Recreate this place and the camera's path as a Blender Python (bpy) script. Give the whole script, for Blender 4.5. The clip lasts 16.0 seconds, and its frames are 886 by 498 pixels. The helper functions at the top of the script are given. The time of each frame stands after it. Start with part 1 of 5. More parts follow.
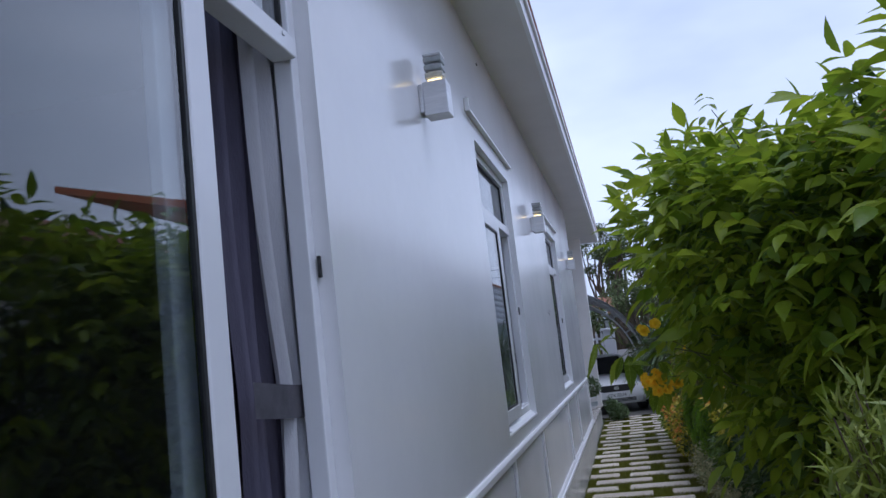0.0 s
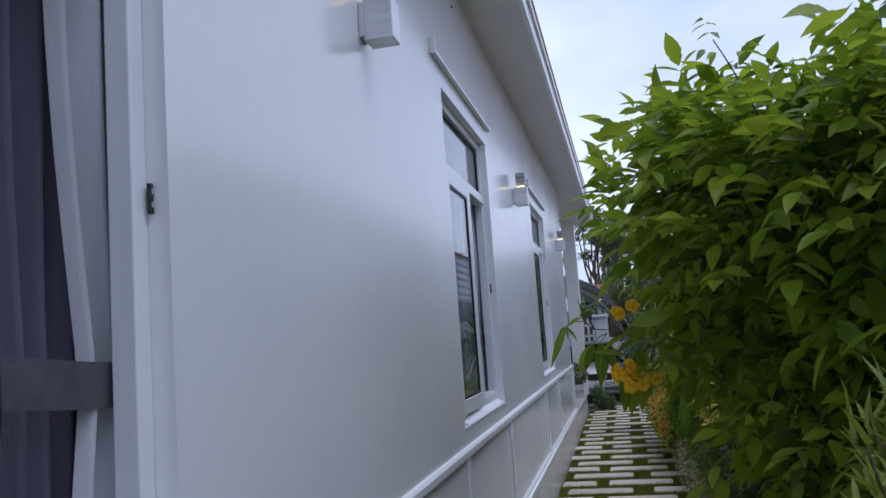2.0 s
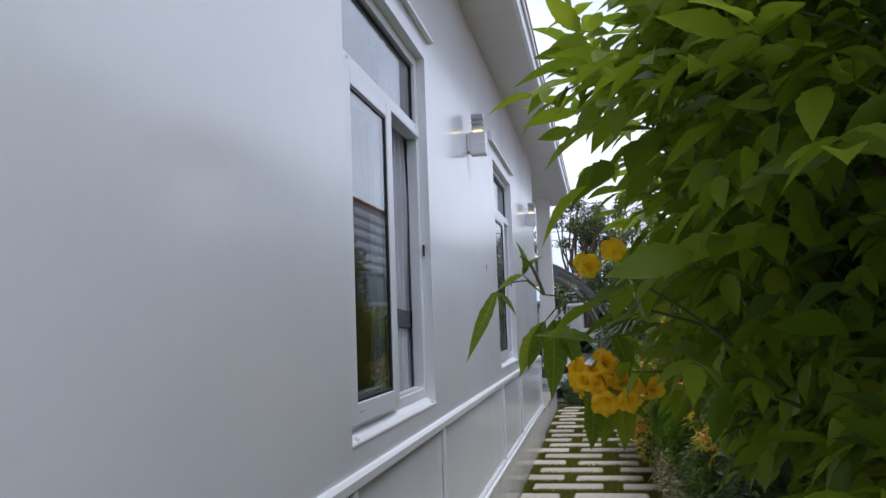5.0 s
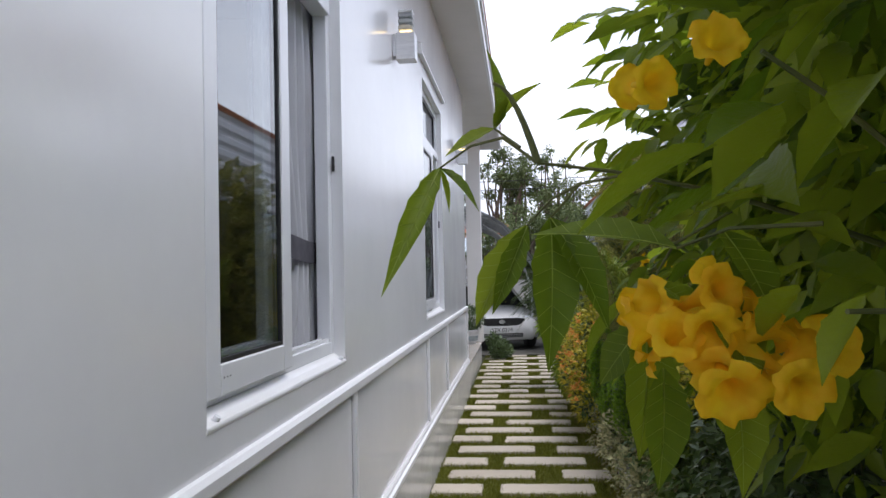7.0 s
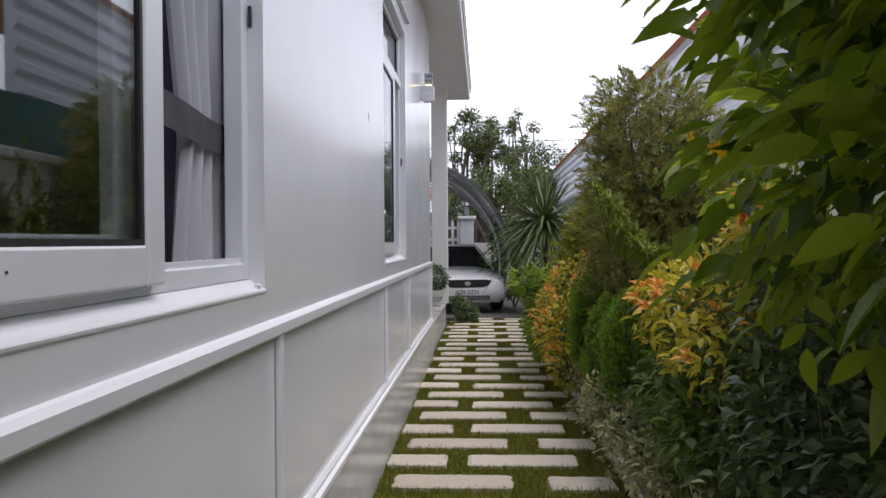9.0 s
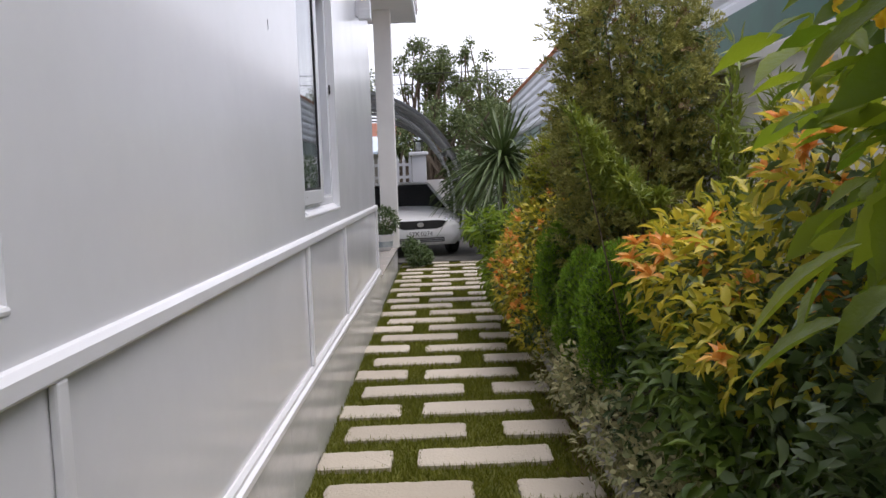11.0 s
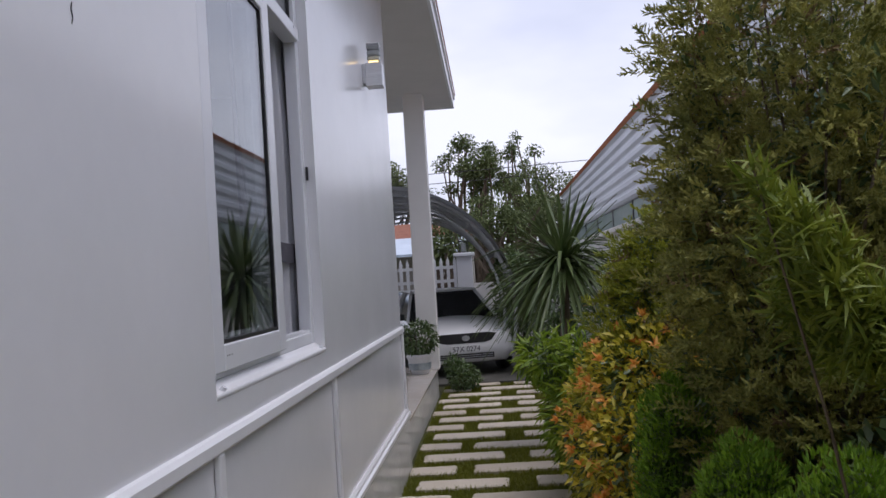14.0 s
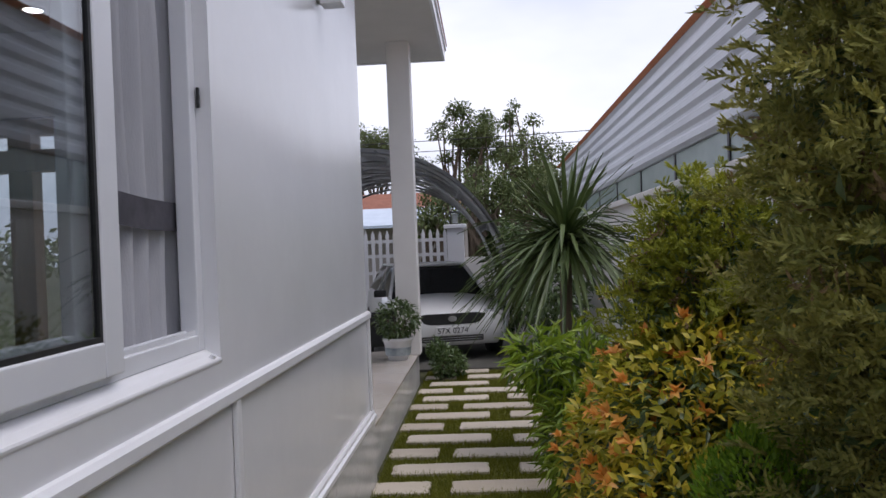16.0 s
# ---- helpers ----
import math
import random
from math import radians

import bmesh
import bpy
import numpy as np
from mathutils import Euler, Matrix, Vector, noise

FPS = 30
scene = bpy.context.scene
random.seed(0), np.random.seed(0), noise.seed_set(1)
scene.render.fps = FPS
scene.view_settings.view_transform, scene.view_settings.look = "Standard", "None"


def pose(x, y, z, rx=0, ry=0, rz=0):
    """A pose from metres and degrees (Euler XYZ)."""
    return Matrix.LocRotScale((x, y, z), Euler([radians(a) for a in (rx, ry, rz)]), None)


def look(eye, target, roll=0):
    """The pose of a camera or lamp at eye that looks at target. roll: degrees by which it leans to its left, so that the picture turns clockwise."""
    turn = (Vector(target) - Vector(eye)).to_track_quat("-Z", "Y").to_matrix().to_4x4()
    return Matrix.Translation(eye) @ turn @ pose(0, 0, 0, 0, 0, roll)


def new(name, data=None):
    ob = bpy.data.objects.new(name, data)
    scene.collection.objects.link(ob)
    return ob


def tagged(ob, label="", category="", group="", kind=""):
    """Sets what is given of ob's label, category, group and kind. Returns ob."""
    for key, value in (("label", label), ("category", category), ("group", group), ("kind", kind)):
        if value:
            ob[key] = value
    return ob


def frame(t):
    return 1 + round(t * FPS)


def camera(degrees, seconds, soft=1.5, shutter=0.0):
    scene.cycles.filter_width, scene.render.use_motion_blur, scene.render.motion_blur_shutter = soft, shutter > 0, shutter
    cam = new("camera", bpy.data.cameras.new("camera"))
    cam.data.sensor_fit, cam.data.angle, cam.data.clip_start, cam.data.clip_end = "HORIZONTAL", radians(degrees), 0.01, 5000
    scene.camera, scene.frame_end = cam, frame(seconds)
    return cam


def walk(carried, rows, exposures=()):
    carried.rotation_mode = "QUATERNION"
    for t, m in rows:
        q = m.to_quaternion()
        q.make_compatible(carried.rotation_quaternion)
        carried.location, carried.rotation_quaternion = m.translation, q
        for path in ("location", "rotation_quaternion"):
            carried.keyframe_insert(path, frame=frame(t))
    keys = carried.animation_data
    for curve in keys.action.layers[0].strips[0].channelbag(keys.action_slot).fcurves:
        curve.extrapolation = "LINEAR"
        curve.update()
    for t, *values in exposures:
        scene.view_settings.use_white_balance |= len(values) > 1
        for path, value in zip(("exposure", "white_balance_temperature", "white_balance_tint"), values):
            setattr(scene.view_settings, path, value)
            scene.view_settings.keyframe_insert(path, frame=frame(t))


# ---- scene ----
cam = camera(59.0, 16.0)
PATH = [
    (0, (-0.017, 0.061, 1.69), (-0.444, 1.996, 1.961), -6.6),
    (0.5, (0.047, 0.227, 1.695), (-0.429, 2.15, 1.971), -4.8),
    (1, (0.103, 0.38, 1.691), (-0.397, 2.302, 1.928), -4.4),
    (1.5, (0.1, 0.529, 1.675), (-0.378, 2.458, 1.899), -3.7),
    (2, (0.068, 0.708, 1.663), (-0.363, 2.648, 1.885), -4.1),
    (2.5, (0.058, 0.958, 1.65), (-0.37, 2.899, 1.87), -4.0),
    (3, (0.137, 1.2, 1.641), (-0.294, 3.14, 1.861), -2.4),
    (5.3, (0.054, 2.256, 1.594), (-0.315, 4.213, 1.778), -2.2),
    (5.5, (0.046, 2.345, 1.596), (-0.302, 4.306, 1.777), -2.5),
    (6, (0.046, 2.526, 1.596), (-0.311, 4.49, 1.717), -1.6),
    (6.5, (0.01, 2.777, 1.556), (-0.336, 4.744, 1.652), -1.8),
    (7, (-0.073, 3.012, 1.528), (-0.268, 5.001, 1.589), -1.2),
    (7.5, (-0.079, 3.146, 1.497), (-0.147, 5.144, 1.534), -2.7),
    (8, (-0.084, 3.369, 1.448), (-0.14, 5.368, 1.481), -2.4),
    (8.5, (-0.093, 3.567, 1.378), (-0.178, 5.565, 1.38), -1.4),
    (9, (-0.141, 3.85, 1.326), (-0.246, 5.847, 1.308), -0.4),
    (9.5, (-0.138, 4.148, 1.303), (-0.198, 6.147, 1.291), -1.4),
    (11.8, (-0.078, 5.304, 1.441), (0.013, 7.285, 1.187), -1.4),
    (12, (-0.086, 5.441, 1.452), (0.035, 7.421, 1.198), -1.3),
    (12.5, (-0.094, 5.766, 1.437), (0.0, 7.754, 1.233), -2.2),
    (13, (-0.081, 6.095, 1.465), (-0.1, 8.093, 1.368), -2.8),
    (13.5, (-0.066, 6.384, 1.492), (-0.079, 8.384, 1.515), -2.5),
    (14, (-0.02, 6.693, 1.472), (-0.137, 8.688, 1.544), -3.7),
    (14.5, (0.052, 6.959, 1.49), (-0.117, 8.951, 1.56), -2.7),
    (15, (0.025, 7.245, 1.485), (-0.074, 9.242, 1.544), -2.7),
    (15.5, (0.01, 7.498, 1.486), (-0.068, 9.497, 1.517), -3.3),
    (16, (0.032, 7.828, 1.493), (-0.077, 9.825, 1.492), -2.3),
]
EXPOSURES = [(0.0, 0.15, 5200, 17), (3.0, 0.3, 5480, 16), (5.5, 0.6, 5850, 13), (7.0, 0.85, 6050, 14), (8.5, 0.98, 6250, 15), (9.5, 0.45, 6200, 17), (12.0, 1.1, 6400, 17), (12.6, 1.05, 6400, 17), (13.5, 0.35, 6050, 20), (14.5, 0.2, 6050, 18), (16.0, 0.35, 6150, 18)]
walk(cam, [(t, look(eye, target, roll)) for t, eye, target, roll in PATH], EXPOSURES)

# ---- world, sun, exposure ----
world = bpy.data.worlds.new("overcast_sky")
scene.world = world
world.use_nodes = True
wn, wl = world.node_tree.nodes, world.node_tree.links
wn.clear()
w_out = wn.new("ShaderNodeOutputWorld")
w_bg = wn.new("ShaderNodeBackground")
w_sky = wn.new("ShaderNodeTexSky")
w_sky.sky_type = "NISHITA"
w_sky.sun_disc = False
SUN_ELEV, SUN_AZ = 73.0, 105.0
w_sky.sun_elevation = radians(SUN_ELEV)
w_sky.sun_rotation = radians(SUN_AZ)
w_sky.dust_density = 3.0
w_co = wn.new("ShaderNodeTexCoord")
w_map = wn.new("ShaderNodeMapping")
w_map.inputs["Scale"].default_value = (1.0, 1.0, 2.6)
w_noise = wn.new("ShaderNodeTexNoise")
w_noise.inputs["Scale"].default_value = 1.6
w_noise.inputs["Detail"].default_value = 5.0
w_noise.inputs["Roughness"].default_value = 0.5
w_ramp = wn.new("ShaderNodeValToRGB")
w_ramp.color_ramp.elements[0].position, w_ramp.color_ramp.elements[0].color = 0.32, (4.9, 5.4, 6.6, 1)
w_ramp.color_ramp.elements[1].position, w_ramp.color_ramp.elements[1].color = 0.68, (9.8, 9.9, 10.2, 1)
w_mix = wn.new("ShaderNodeMix")
w_mix.data_type = "RGBA"
w_mix.inputs["Factor"].default_value = 0.8
wl.new(w_co.outputs["Generated"], w_map.inputs["Vector"])
wl.new(w_map.outputs["Vector"], w_noise.inputs["Vector"])
wl.new(w_noise.outputs["Fac"], w_ramp.inputs["Fac"])
wl.new(w_sky.outputs["Color"], w_mix.inputs["A"])
wl.new(w_ramp.outputs["Color"], w_mix.inputs["B"])
wl.new(w_mix.outputs["Result"], w_bg.inputs["Color"])
w_bg.inputs["Strength"].default_value = 0.10
wl.new(w_bg.outputs["Background"], w_out.inputs["Surface"])

sun_data = bpy.data.lights.new("sun", "SUN")
sun_data.energy, sun_data.angle, sun_data.color = 1.15, radians(40), (1.0, 0.96, 0.9)
sun = new("sun", sun_data)
az, el = radians(SUN_AZ), radians(SUN_ELEV)
sun_dir = Vector((math.sin(az) * math.cos(el), math.cos(az) * math.cos(el), math.sin(el)))
sun.matrix_world = look(sun_dir * 60, (0, 0, 0))


# ---- materials ----
def mat(name, a, b=None, scale=6.0, rough=0.6, metal=0.0, bump=0.0, bump_scale=None, fine=0.0, island=False, translucent=0.0, coat=0.0, stretch=(1, 1, 1), spec=0.5, wear=0.0):
    """A node material: colour between a and b by noise at two scales (or by piece), with relief."""
    m = bpy.data.materials.new(name)
    m.use_nodes = True
    n, l = m.node_tree.nodes, m.node_tree.links
    p = n["Principled BSDF"]
    p.inputs["Roughness"].default_value = rough
    p.inputs["Metallic"].default_value = metal
    p.inputs["Coat Weight"].default_value = coat
    p.inputs["Coat Roughness"].default_value = 0.12
    p.inputs["Specular IOR Level"].default_value = spec
    b = b or a
    co = n.new("ShaderNodeTexCoord")
    mp = n.new("ShaderNodeMapping")
    mp.inputs["Scale"].default_value = stretch
    l.new(co.outputs["Object"], mp.inputs["Vector"])
    nz = n.new("ShaderNodeTexNoise")
    nz.inputs["Scale"].default_value = scale
    nz.inputs["Detail"].default_value = 6.0
    nz.inputs["Roughness"].default_value = 0.6
    l.new(mp.outputs["Vector"], nz.inputs["Vector"])
    fac = nz.outputs["Fac"]
    if fine:
        nf = n.new("ShaderNodeTexNoise")
        nf.inputs["Scale"].default_value = scale * 14
        nf.inputs["Detail"].default_value = 3.0
        l.new(mp.outputs["Vector"], nf.inputs["Vector"])
        mx = n.new("ShaderNodeMix")
        mx.inputs["Factor"].default_value = fine
        l.new(fac, mx.inputs["A"])
        l.new(nf.outputs["Fac"], mx.inputs["B"])
        fac = mx.outputs["Result"]
    if island:
        g = n.new("ShaderNodeNewGeometry")
        o = n.new("ShaderNodeObjectInfo")
        ad = n.new("ShaderNodeMath")
        ad.operation = "ADD"
        l.new(g.outputs["Random Per Island"], ad.inputs[0])
        l.new(o.outputs["Random"], ad.inputs[1])
        fr = n.new("ShaderNodeMath")
        fr.operation = "FRACT"
        l.new(ad.outputs[0], fr.inputs[0])
        mx = n.new("ShaderNodeMix")
        mx.inputs["Factor"].default_value = 0.55
        l.new(fac, mx.inputs["A"])
        l.new(fr.outputs[0], mx.inputs["B"])
        fac = mx.outputs["Result"]
    cr = n.new("ShaderNodeValToRGB")
    lo, hi = (0.12, 0.88) if island else (0.34, 0.66)
    cr.color_ramp.elements[0].position, cr.color_ramp.elements[0].color = lo, (*a, 1)
    cr.color_ramp.elements[1].position, cr.color_ramp.elements[1].color = hi, (*b, 1)
    l.new(fac, cr.inputs["Fac"])
    l.new(cr.outputs["Color"], p.inputs["Base Color"])
    if wear:
        rr = n.new("ShaderNodeMapRange")
        rr.inputs["To Min"].default_value, rr.inputs["To Max"].default_value = max(rough - wear, 0.02), rough + wear
        l.new(nz.outputs["Fac"], rr.inputs["Value"])
        l.new(rr.outputs["Result"], p.inputs["Roughness"])
    if bump:
        nb = n.new("ShaderNodeTexNoise")
        nb.inputs["Scale"].default_value = bump_scale or scale * 8
        nb.inputs["Detail"].default_value = 4.0
        l.new(mp.outputs["Vector"], nb.inputs["Vector"])
        bp = n.new("ShaderNodeBump")
        bp.inputs["Strength"].default_value = bump
        bp.inputs["Distance"].default_value = 0.01
        l.new(nb.outputs["Fac"], bp.inputs["Height"])
        l.new(bp.outputs["Normal"], p.inputs["Normal"])
    if translucent:
        tr = n.new("ShaderNodeBsdfTranslucent")
        l.new(cr.outputs["Color"], tr.inputs["Color"])
        ms = n.new("ShaderNodeMixShader")
        ms.inputs["Fac"].default_value = translucent
        l.new(p.outputs["BSDF"], ms.inputs[1])
        l.new(tr.outputs["BSDF"], ms.inputs[2])
        l.new(ms.outputs["Shader"], n["Material Output"].inputs["Surface"])
    return m


def glass_mat(name, tint=(0.85, 0.9, 0.92), clear=0.66):
    """Thin window glass: a clear pane with a mirror coat that grows towards grazing views."""
    m = bpy.data.materials.new(name)
    m.use_nodes = True
    n, l = m.node_tree.nodes, m.node_tree.links
    n.remove(n["Principled BSDF"])
    t = n.new("ShaderNodeBsdfTransparent")
    t.inputs["Color"].default_value = (*[c * clear for c in tint], 1)
    g = n.new("ShaderNodeBsdfGlossy")
    g.inputs["Roughness"].default_value = 0.015
    f = n.new("ShaderNodeLayerWeight")
    f.inputs["Blend"].default_value = 0.5
    p = n.new("ShaderNodeMath")
    p.operation = "POWER"
    p.inputs[1].default_value = 2.3
    l.new(f.outputs["Facing"], p.inputs[0])
    r = n.new("ShaderNodeMapRange")
    r.inputs["To Min"].default_value, r.inputs["To Max"].default_value = 0.09, 0.72
    l.new(p.outputs[0], r.inputs["Value"])
    s = n.new("ShaderNodeMixShader")
    l.new(r.outputs["Result"], s.inputs["Fac"])
    l.new(t.outputs["BSDF"], s.inputs[1])
    l.new(g.outputs["BSDF"], s.inputs[2])
    l.new(s.outputs["Shader"], n["Material Output"].inputs["Surface"])
    return m


def glow_mat(name, color, strength):
    m = bpy.data.materials.new(name)
    m.use_nodes = True
    p = m.node_tree.nodes["Principled BSDF"]
    p.inputs["Base Color"].default_value = (*color, 1)
    p.inputs["Emission Color"].default_value = (*color, 1)
    p.inputs["Emission Strength"].default_value = strength
    return m


M_WALL = mat("white_satin_paint", (0.80, 0.80, 0.81), (0.85, 0.85, 0.86), scale=1.2, rough=0.17, bump=0.035, bump_scale=2.4, fine=0.2, wear=0.05, spec=0.6)
M_TRIM = mat("white_trim_paint", (0.82, 0.82, 0.83), (0.86, 0.86, 0.87), scale=3.0, rough=0.28, bump=0.04, bump_scale=40)
M_SOFFIT = mat("cream_soffit_paint", (0.72, 0.69, 0.66), (0.77, 0.74, 0.71), scale=1.5, rough=0.7, bump=0.05, bump_scale=60)
M_PLINTH = mat("pale_grey_marble_tile", (0.55, 0.55, 0.55), (0.72, 0.72, 0.72), scale=3.0, rough=0.22, fine=0.25, stretch=(1, 0.5, 1.4))
M_UPVC = mat("white_upvc", (0.80, 0.81, 0.84), (0.84, 0.85, 0.87), scale=4.0, rough=0.25, bump=0.02)
M_GASKET = mat("black_rubber_gasket", (0.012, 0.012, 0.013), (0.03, 0.03, 0.03), scale=20, rough=0.5)
M_GLASS = glass_mat("window_glass", clear=0.86)
M_DARKMETAL = mat("dark_latch_metal", (0.03, 0.03, 0.03), (0.08, 0.08, 0.08), scale=30, rough=0.4, metal=0.8)
M_CURTAIN = mat("grey_curtain_cloth", (0.60, 0.60, 0.63), (0.72, 0.72, 0.75), scale=9, rough=0.9, bump=0.2, bump_scale=300, translucent=0.25, stretch=(1, 1, 0.2))
M_CURTAIN_DARK = mat("mauve_blackout_cloth", (0.10, 0.09, 0.13), (0.15, 0.14, 0.19), scale=9, rough=0.9, bump=0.2, bump_scale=300, stretch=(1, 1, 0.2))
M_TIE = mat("dark_grey_tieback_cloth", (0.16, 0.155, 0.18), (0.22, 0.21, 0.24), scale=14, rough=0.85, bump=0.15, bump_scale=300)
M_ROOM = mat("room_paint", (0.35, 0.33, 0.30), (0.40, 0.38, 0.35), scale=2, rough=0.8)
M_LAMP = mat("brushed_aluminium", (0.62, 0.62, 0.63), (0.74, 0.74, 0.75), scale=12, rough=0.34, metal=0.6, stretch=(1, 1, 6))
M_STONE = mat("sandy_paving_stone", (0.42, 0.365, 0.285), (0.62, 0.555, 0.455), scale=5, rough=0.85, bump=0.5, bump_scale=60, fine=0.35, island=True)
M_SOIL = mat("mossy_soil", (0.035, 0.040, 0.012), (0.075, 0.075, 0.025), scale=9, rough=0.95, bump=0.8, bump_scale=60, fine=0.4)
M_GRASS = mat("lawn_grass", (0.115, 0.140, 0.008), (0.26, 0.26, 0.030), scale=2.0, rough=0.7, island=True, translucent=0.3)
M_LAWN = mat("mossy_lawn", (0.080, 0.090, 0.008), (0.165, 0.160, 0.022), scale=7.0, rough=0.95, bump=0.8, bump_scale=120, fine=0.4)
M_DRY = mat("dry_straw_grass", (0.16, 0.11, 0.05), (0.34, 0.26, 0.13), scale=3.0, rough=0.9, island=True)
M_KERB = mat("weathered_concrete", (0.38, 0.36, 0.32), (0.54, 0.51, 0.46), scale=6, rough=0.85, bump=0.3, fine=0.4)
M_FENCEWALL = mat("off_white_garden_wall", (0.70, 0.68, 0.65), (0.80, 0.78, 0.75), scale=1.6, rough=0.8, bump=0.15, bump_scale=30, fine=0.3)
M_SHEET = mat("white_corrugated_steel", (0.60, 0.61, 0.63), (0.70, 0.71, 0.73), scale=2.5, rough=0.45, metal=0.1, fine=0.2, stretch=(1, 0.3, 1))
M_RUST = mat("rusty_orange_ridge", (0.42, 0.13, 0.05), (0.55, 0.22, 0.09), scale=4, rough=0.75, fine=0.4)
M_PORCH = mat("polished_beige_tile", (0.50, 0.45, 0.40), (0.60, 0.55, 0.49), scale=2.0, rough=0.10, fine=0.2)
M_COLUMN = mat("column_paint", (0.78, 0.76, 0.73), (0.83, 0.81, 0.78), scale=2.0, rough=0.5, bump=0.04)
M_STEEL = mat("galvanised_steel", (0.38, 0.39, 0.40), (0.52, 0.53, 0.54), scale=8, rough=0.45, metal=0.5, fine=0.3)
M_CARPAINT = mat("white_car_paint", (0.78, 0.78, 0.77), (0.81, 0.81, 0.80), scale=1.0, rough=0.3, coat=0.8)
M_CARGLASS = mat("dark_car_glass", (0.010, 0.011, 0.012), (0.016, 0.017, 0.018), scale=1.0, rough=0.05)
M_BLACK = mat("black_plastic", (0.012, 0.012, 0.012), (0.025, 0.025, 0.025), scale=8, rough=0.5)
M_TYRE = mat("tyre_rubber", (0.015, 0.015, 0.015), (0.03, 0.03, 0.03), scale=12, rough=0.85)
M_CHROME = mat("chrome", (0.7, 0.7, 0.7), (0.75, 0.75, 0.75), scale=4, rough=0.12, metal=1.0)
M_PLATE = mat("number_plate_white", (0.75, 0.75, 0.74), (0.8, 0.8, 0.79), scale=4, rough=0.5)
M_BARK = mat("brown_bark", (0.09, 0.065, 0.045), (0.17, 0.13, 0.09), scale=14, rough=0.95, bump=0.5, bump_scale=80, stretch=(1, 1, 0.3))
M_STEMGREEN = mat("green_stem", (0.09, 0.11, 0.03), (0.15, 0.15, 0.05), scale=14, rough=0.7)
# bright leaf toned down: crown shade is put into this colour
M_INNERSHADE = mat("shade_toned_green_leaf", (0.045, 0.095, 0.012), (0.15, 0.22, 0.030), scale=2.0, rough=0.45, island=True, translucent=0.35)
M_RIB = mat("pale_leaf_rib", (0.40, 0.50, 0.08), (0.55, 0.62, 0.14), scale=9.0, rough=0.5, translucent=0.55)
M_TECOMA = mat("bright_green_leaf", (0.100, 0.185, 0.009), (0.38, 0.46, 0.028), scale=2.0, rough=0.34, island=True, translucent=0.54, spec=0.4, bump=0.25, bump_scale=90)
M_LIME = mat("lime_green_leaf", (0.12, 0.23, 0.012), (0.33, 0.42, 0.035), scale=2.0, rough=0.45, island=True, translucent=0.4)
# real dark foliage; also darkens shrub and conifer cores in place of shade
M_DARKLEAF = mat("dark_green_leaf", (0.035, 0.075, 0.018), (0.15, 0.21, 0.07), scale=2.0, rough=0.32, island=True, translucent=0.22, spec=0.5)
M_YELLOWLEAF = mat("yellow_green_leaf", (0.21, 0.26, 0.015), (0.80, 0.64, 0.070), scale=2.0, rough=0.42, island=True, translucent=0.42)
M_ORANGELEAF = mat("orange_young_leaf", (0.74, 0.25, 0.035), (0.86, 0.52, 0.13), scale=2.0, rough=0.45, island=True, translucent=0.35)
M_CYPRESS = mat("cypress_scale_leaf", (0.105, 0.135, 0.025), (0.52, 0.48, 0.12), scale=7.0, rough=0.65, fine=0.3, translucent=0.12)
M_CYPBROWN = mat("withered_cypress_leaf", (0.16, 0.105, 0.045), (0.33, 0.23, 0.10), scale=7.0, rough=0.8, fine=0.3)
M_CYPRESS2 = mat("yellow_cypress_leaf", (0.14, 0.19, 0.012), (0.50, 0.50, 0.050), scale=6.0, rough=0.7, fine=0.3, translucent=0.2)
M_THUJA = mat("vivid_thuja_leaf", (0.060, 0.165, 0.006), (0.28, 0.44, 0.022), scale=8.0, rough=0.65, island=True, translucent=0.2)
M_VARIEG = mat("variegated_leaf", (0.16, 0.20, 0.07), (0.56, 0.50, 0.27), scale=3.0, rough=0.6, island=True, translucent=0.2)
M_SWORD = mat("sword_leaf", (0.042, 0.078, 0.018), (0.130, 0.175, 0.055), scale=3.0, rough=0.45, island=True, translucent=0.15)
M_PODO = mat("lime_needle_leaf", (0.105, 0.160, 0.016), (0.31, 0.35, 0.042), scale=3.0, rough=0.5, island=True, translucent=0.3)
M_PETAL = mat("yellow_petal", (0.96, 0.56, 0.004), (0.98, 0.70, 0.012), scale=40.0, rough=0.7, translucent=0.48, bump=0.2, bump_scale=60)
M_FARLEAF = mat("far_tree_leaf", (0.06, 0.095, 0.03), (0.17, 0.20, 0.06), scale=0.4, rough=0.6, island=True, translucent=0.2)
M_POT = mat("white_glazed_pot", (0.66, 0.67, 0.68), (0.76, 0.77, 0.78), scale=7, rough=0.3)
M_POTBLUE = mat("blue_grey_pot_pattern", (0.20, 0.25, 0.28), (0.42, 0.47, 0.48), scale=9, rough=0.35)
M_LAMPCLEAR = mat("clear_lamp_acrylic", (0.55, 0.57, 0.58), (0.68, 0.70, 0.70), scale=20, rough=0.12, translucent=0.5)
M_GREENTARP = mat("green_sheet", (0.005, 0.06, 0.035), (0.01, 0.10, 0.06), scale=2, rough=0.45)
M_PALEGLASS = mat("frosted_green_glass", (0.30, 0.37, 0.34), (0.38, 0.45, 0.42), scale=1.5, rough=0.25)
M_TILEROOF = mat("red_clay_roof", (0.20, 0.07, 0.04), (0.30, 0.12, 0.07), scale=5, rough=0.8, fine=0.4)
M_FARWALL = mat("far_house_wall", (0.42, 0.38, 0.34), (0.50, 0.46, 0.42), scale=0.8, rough=0.8)
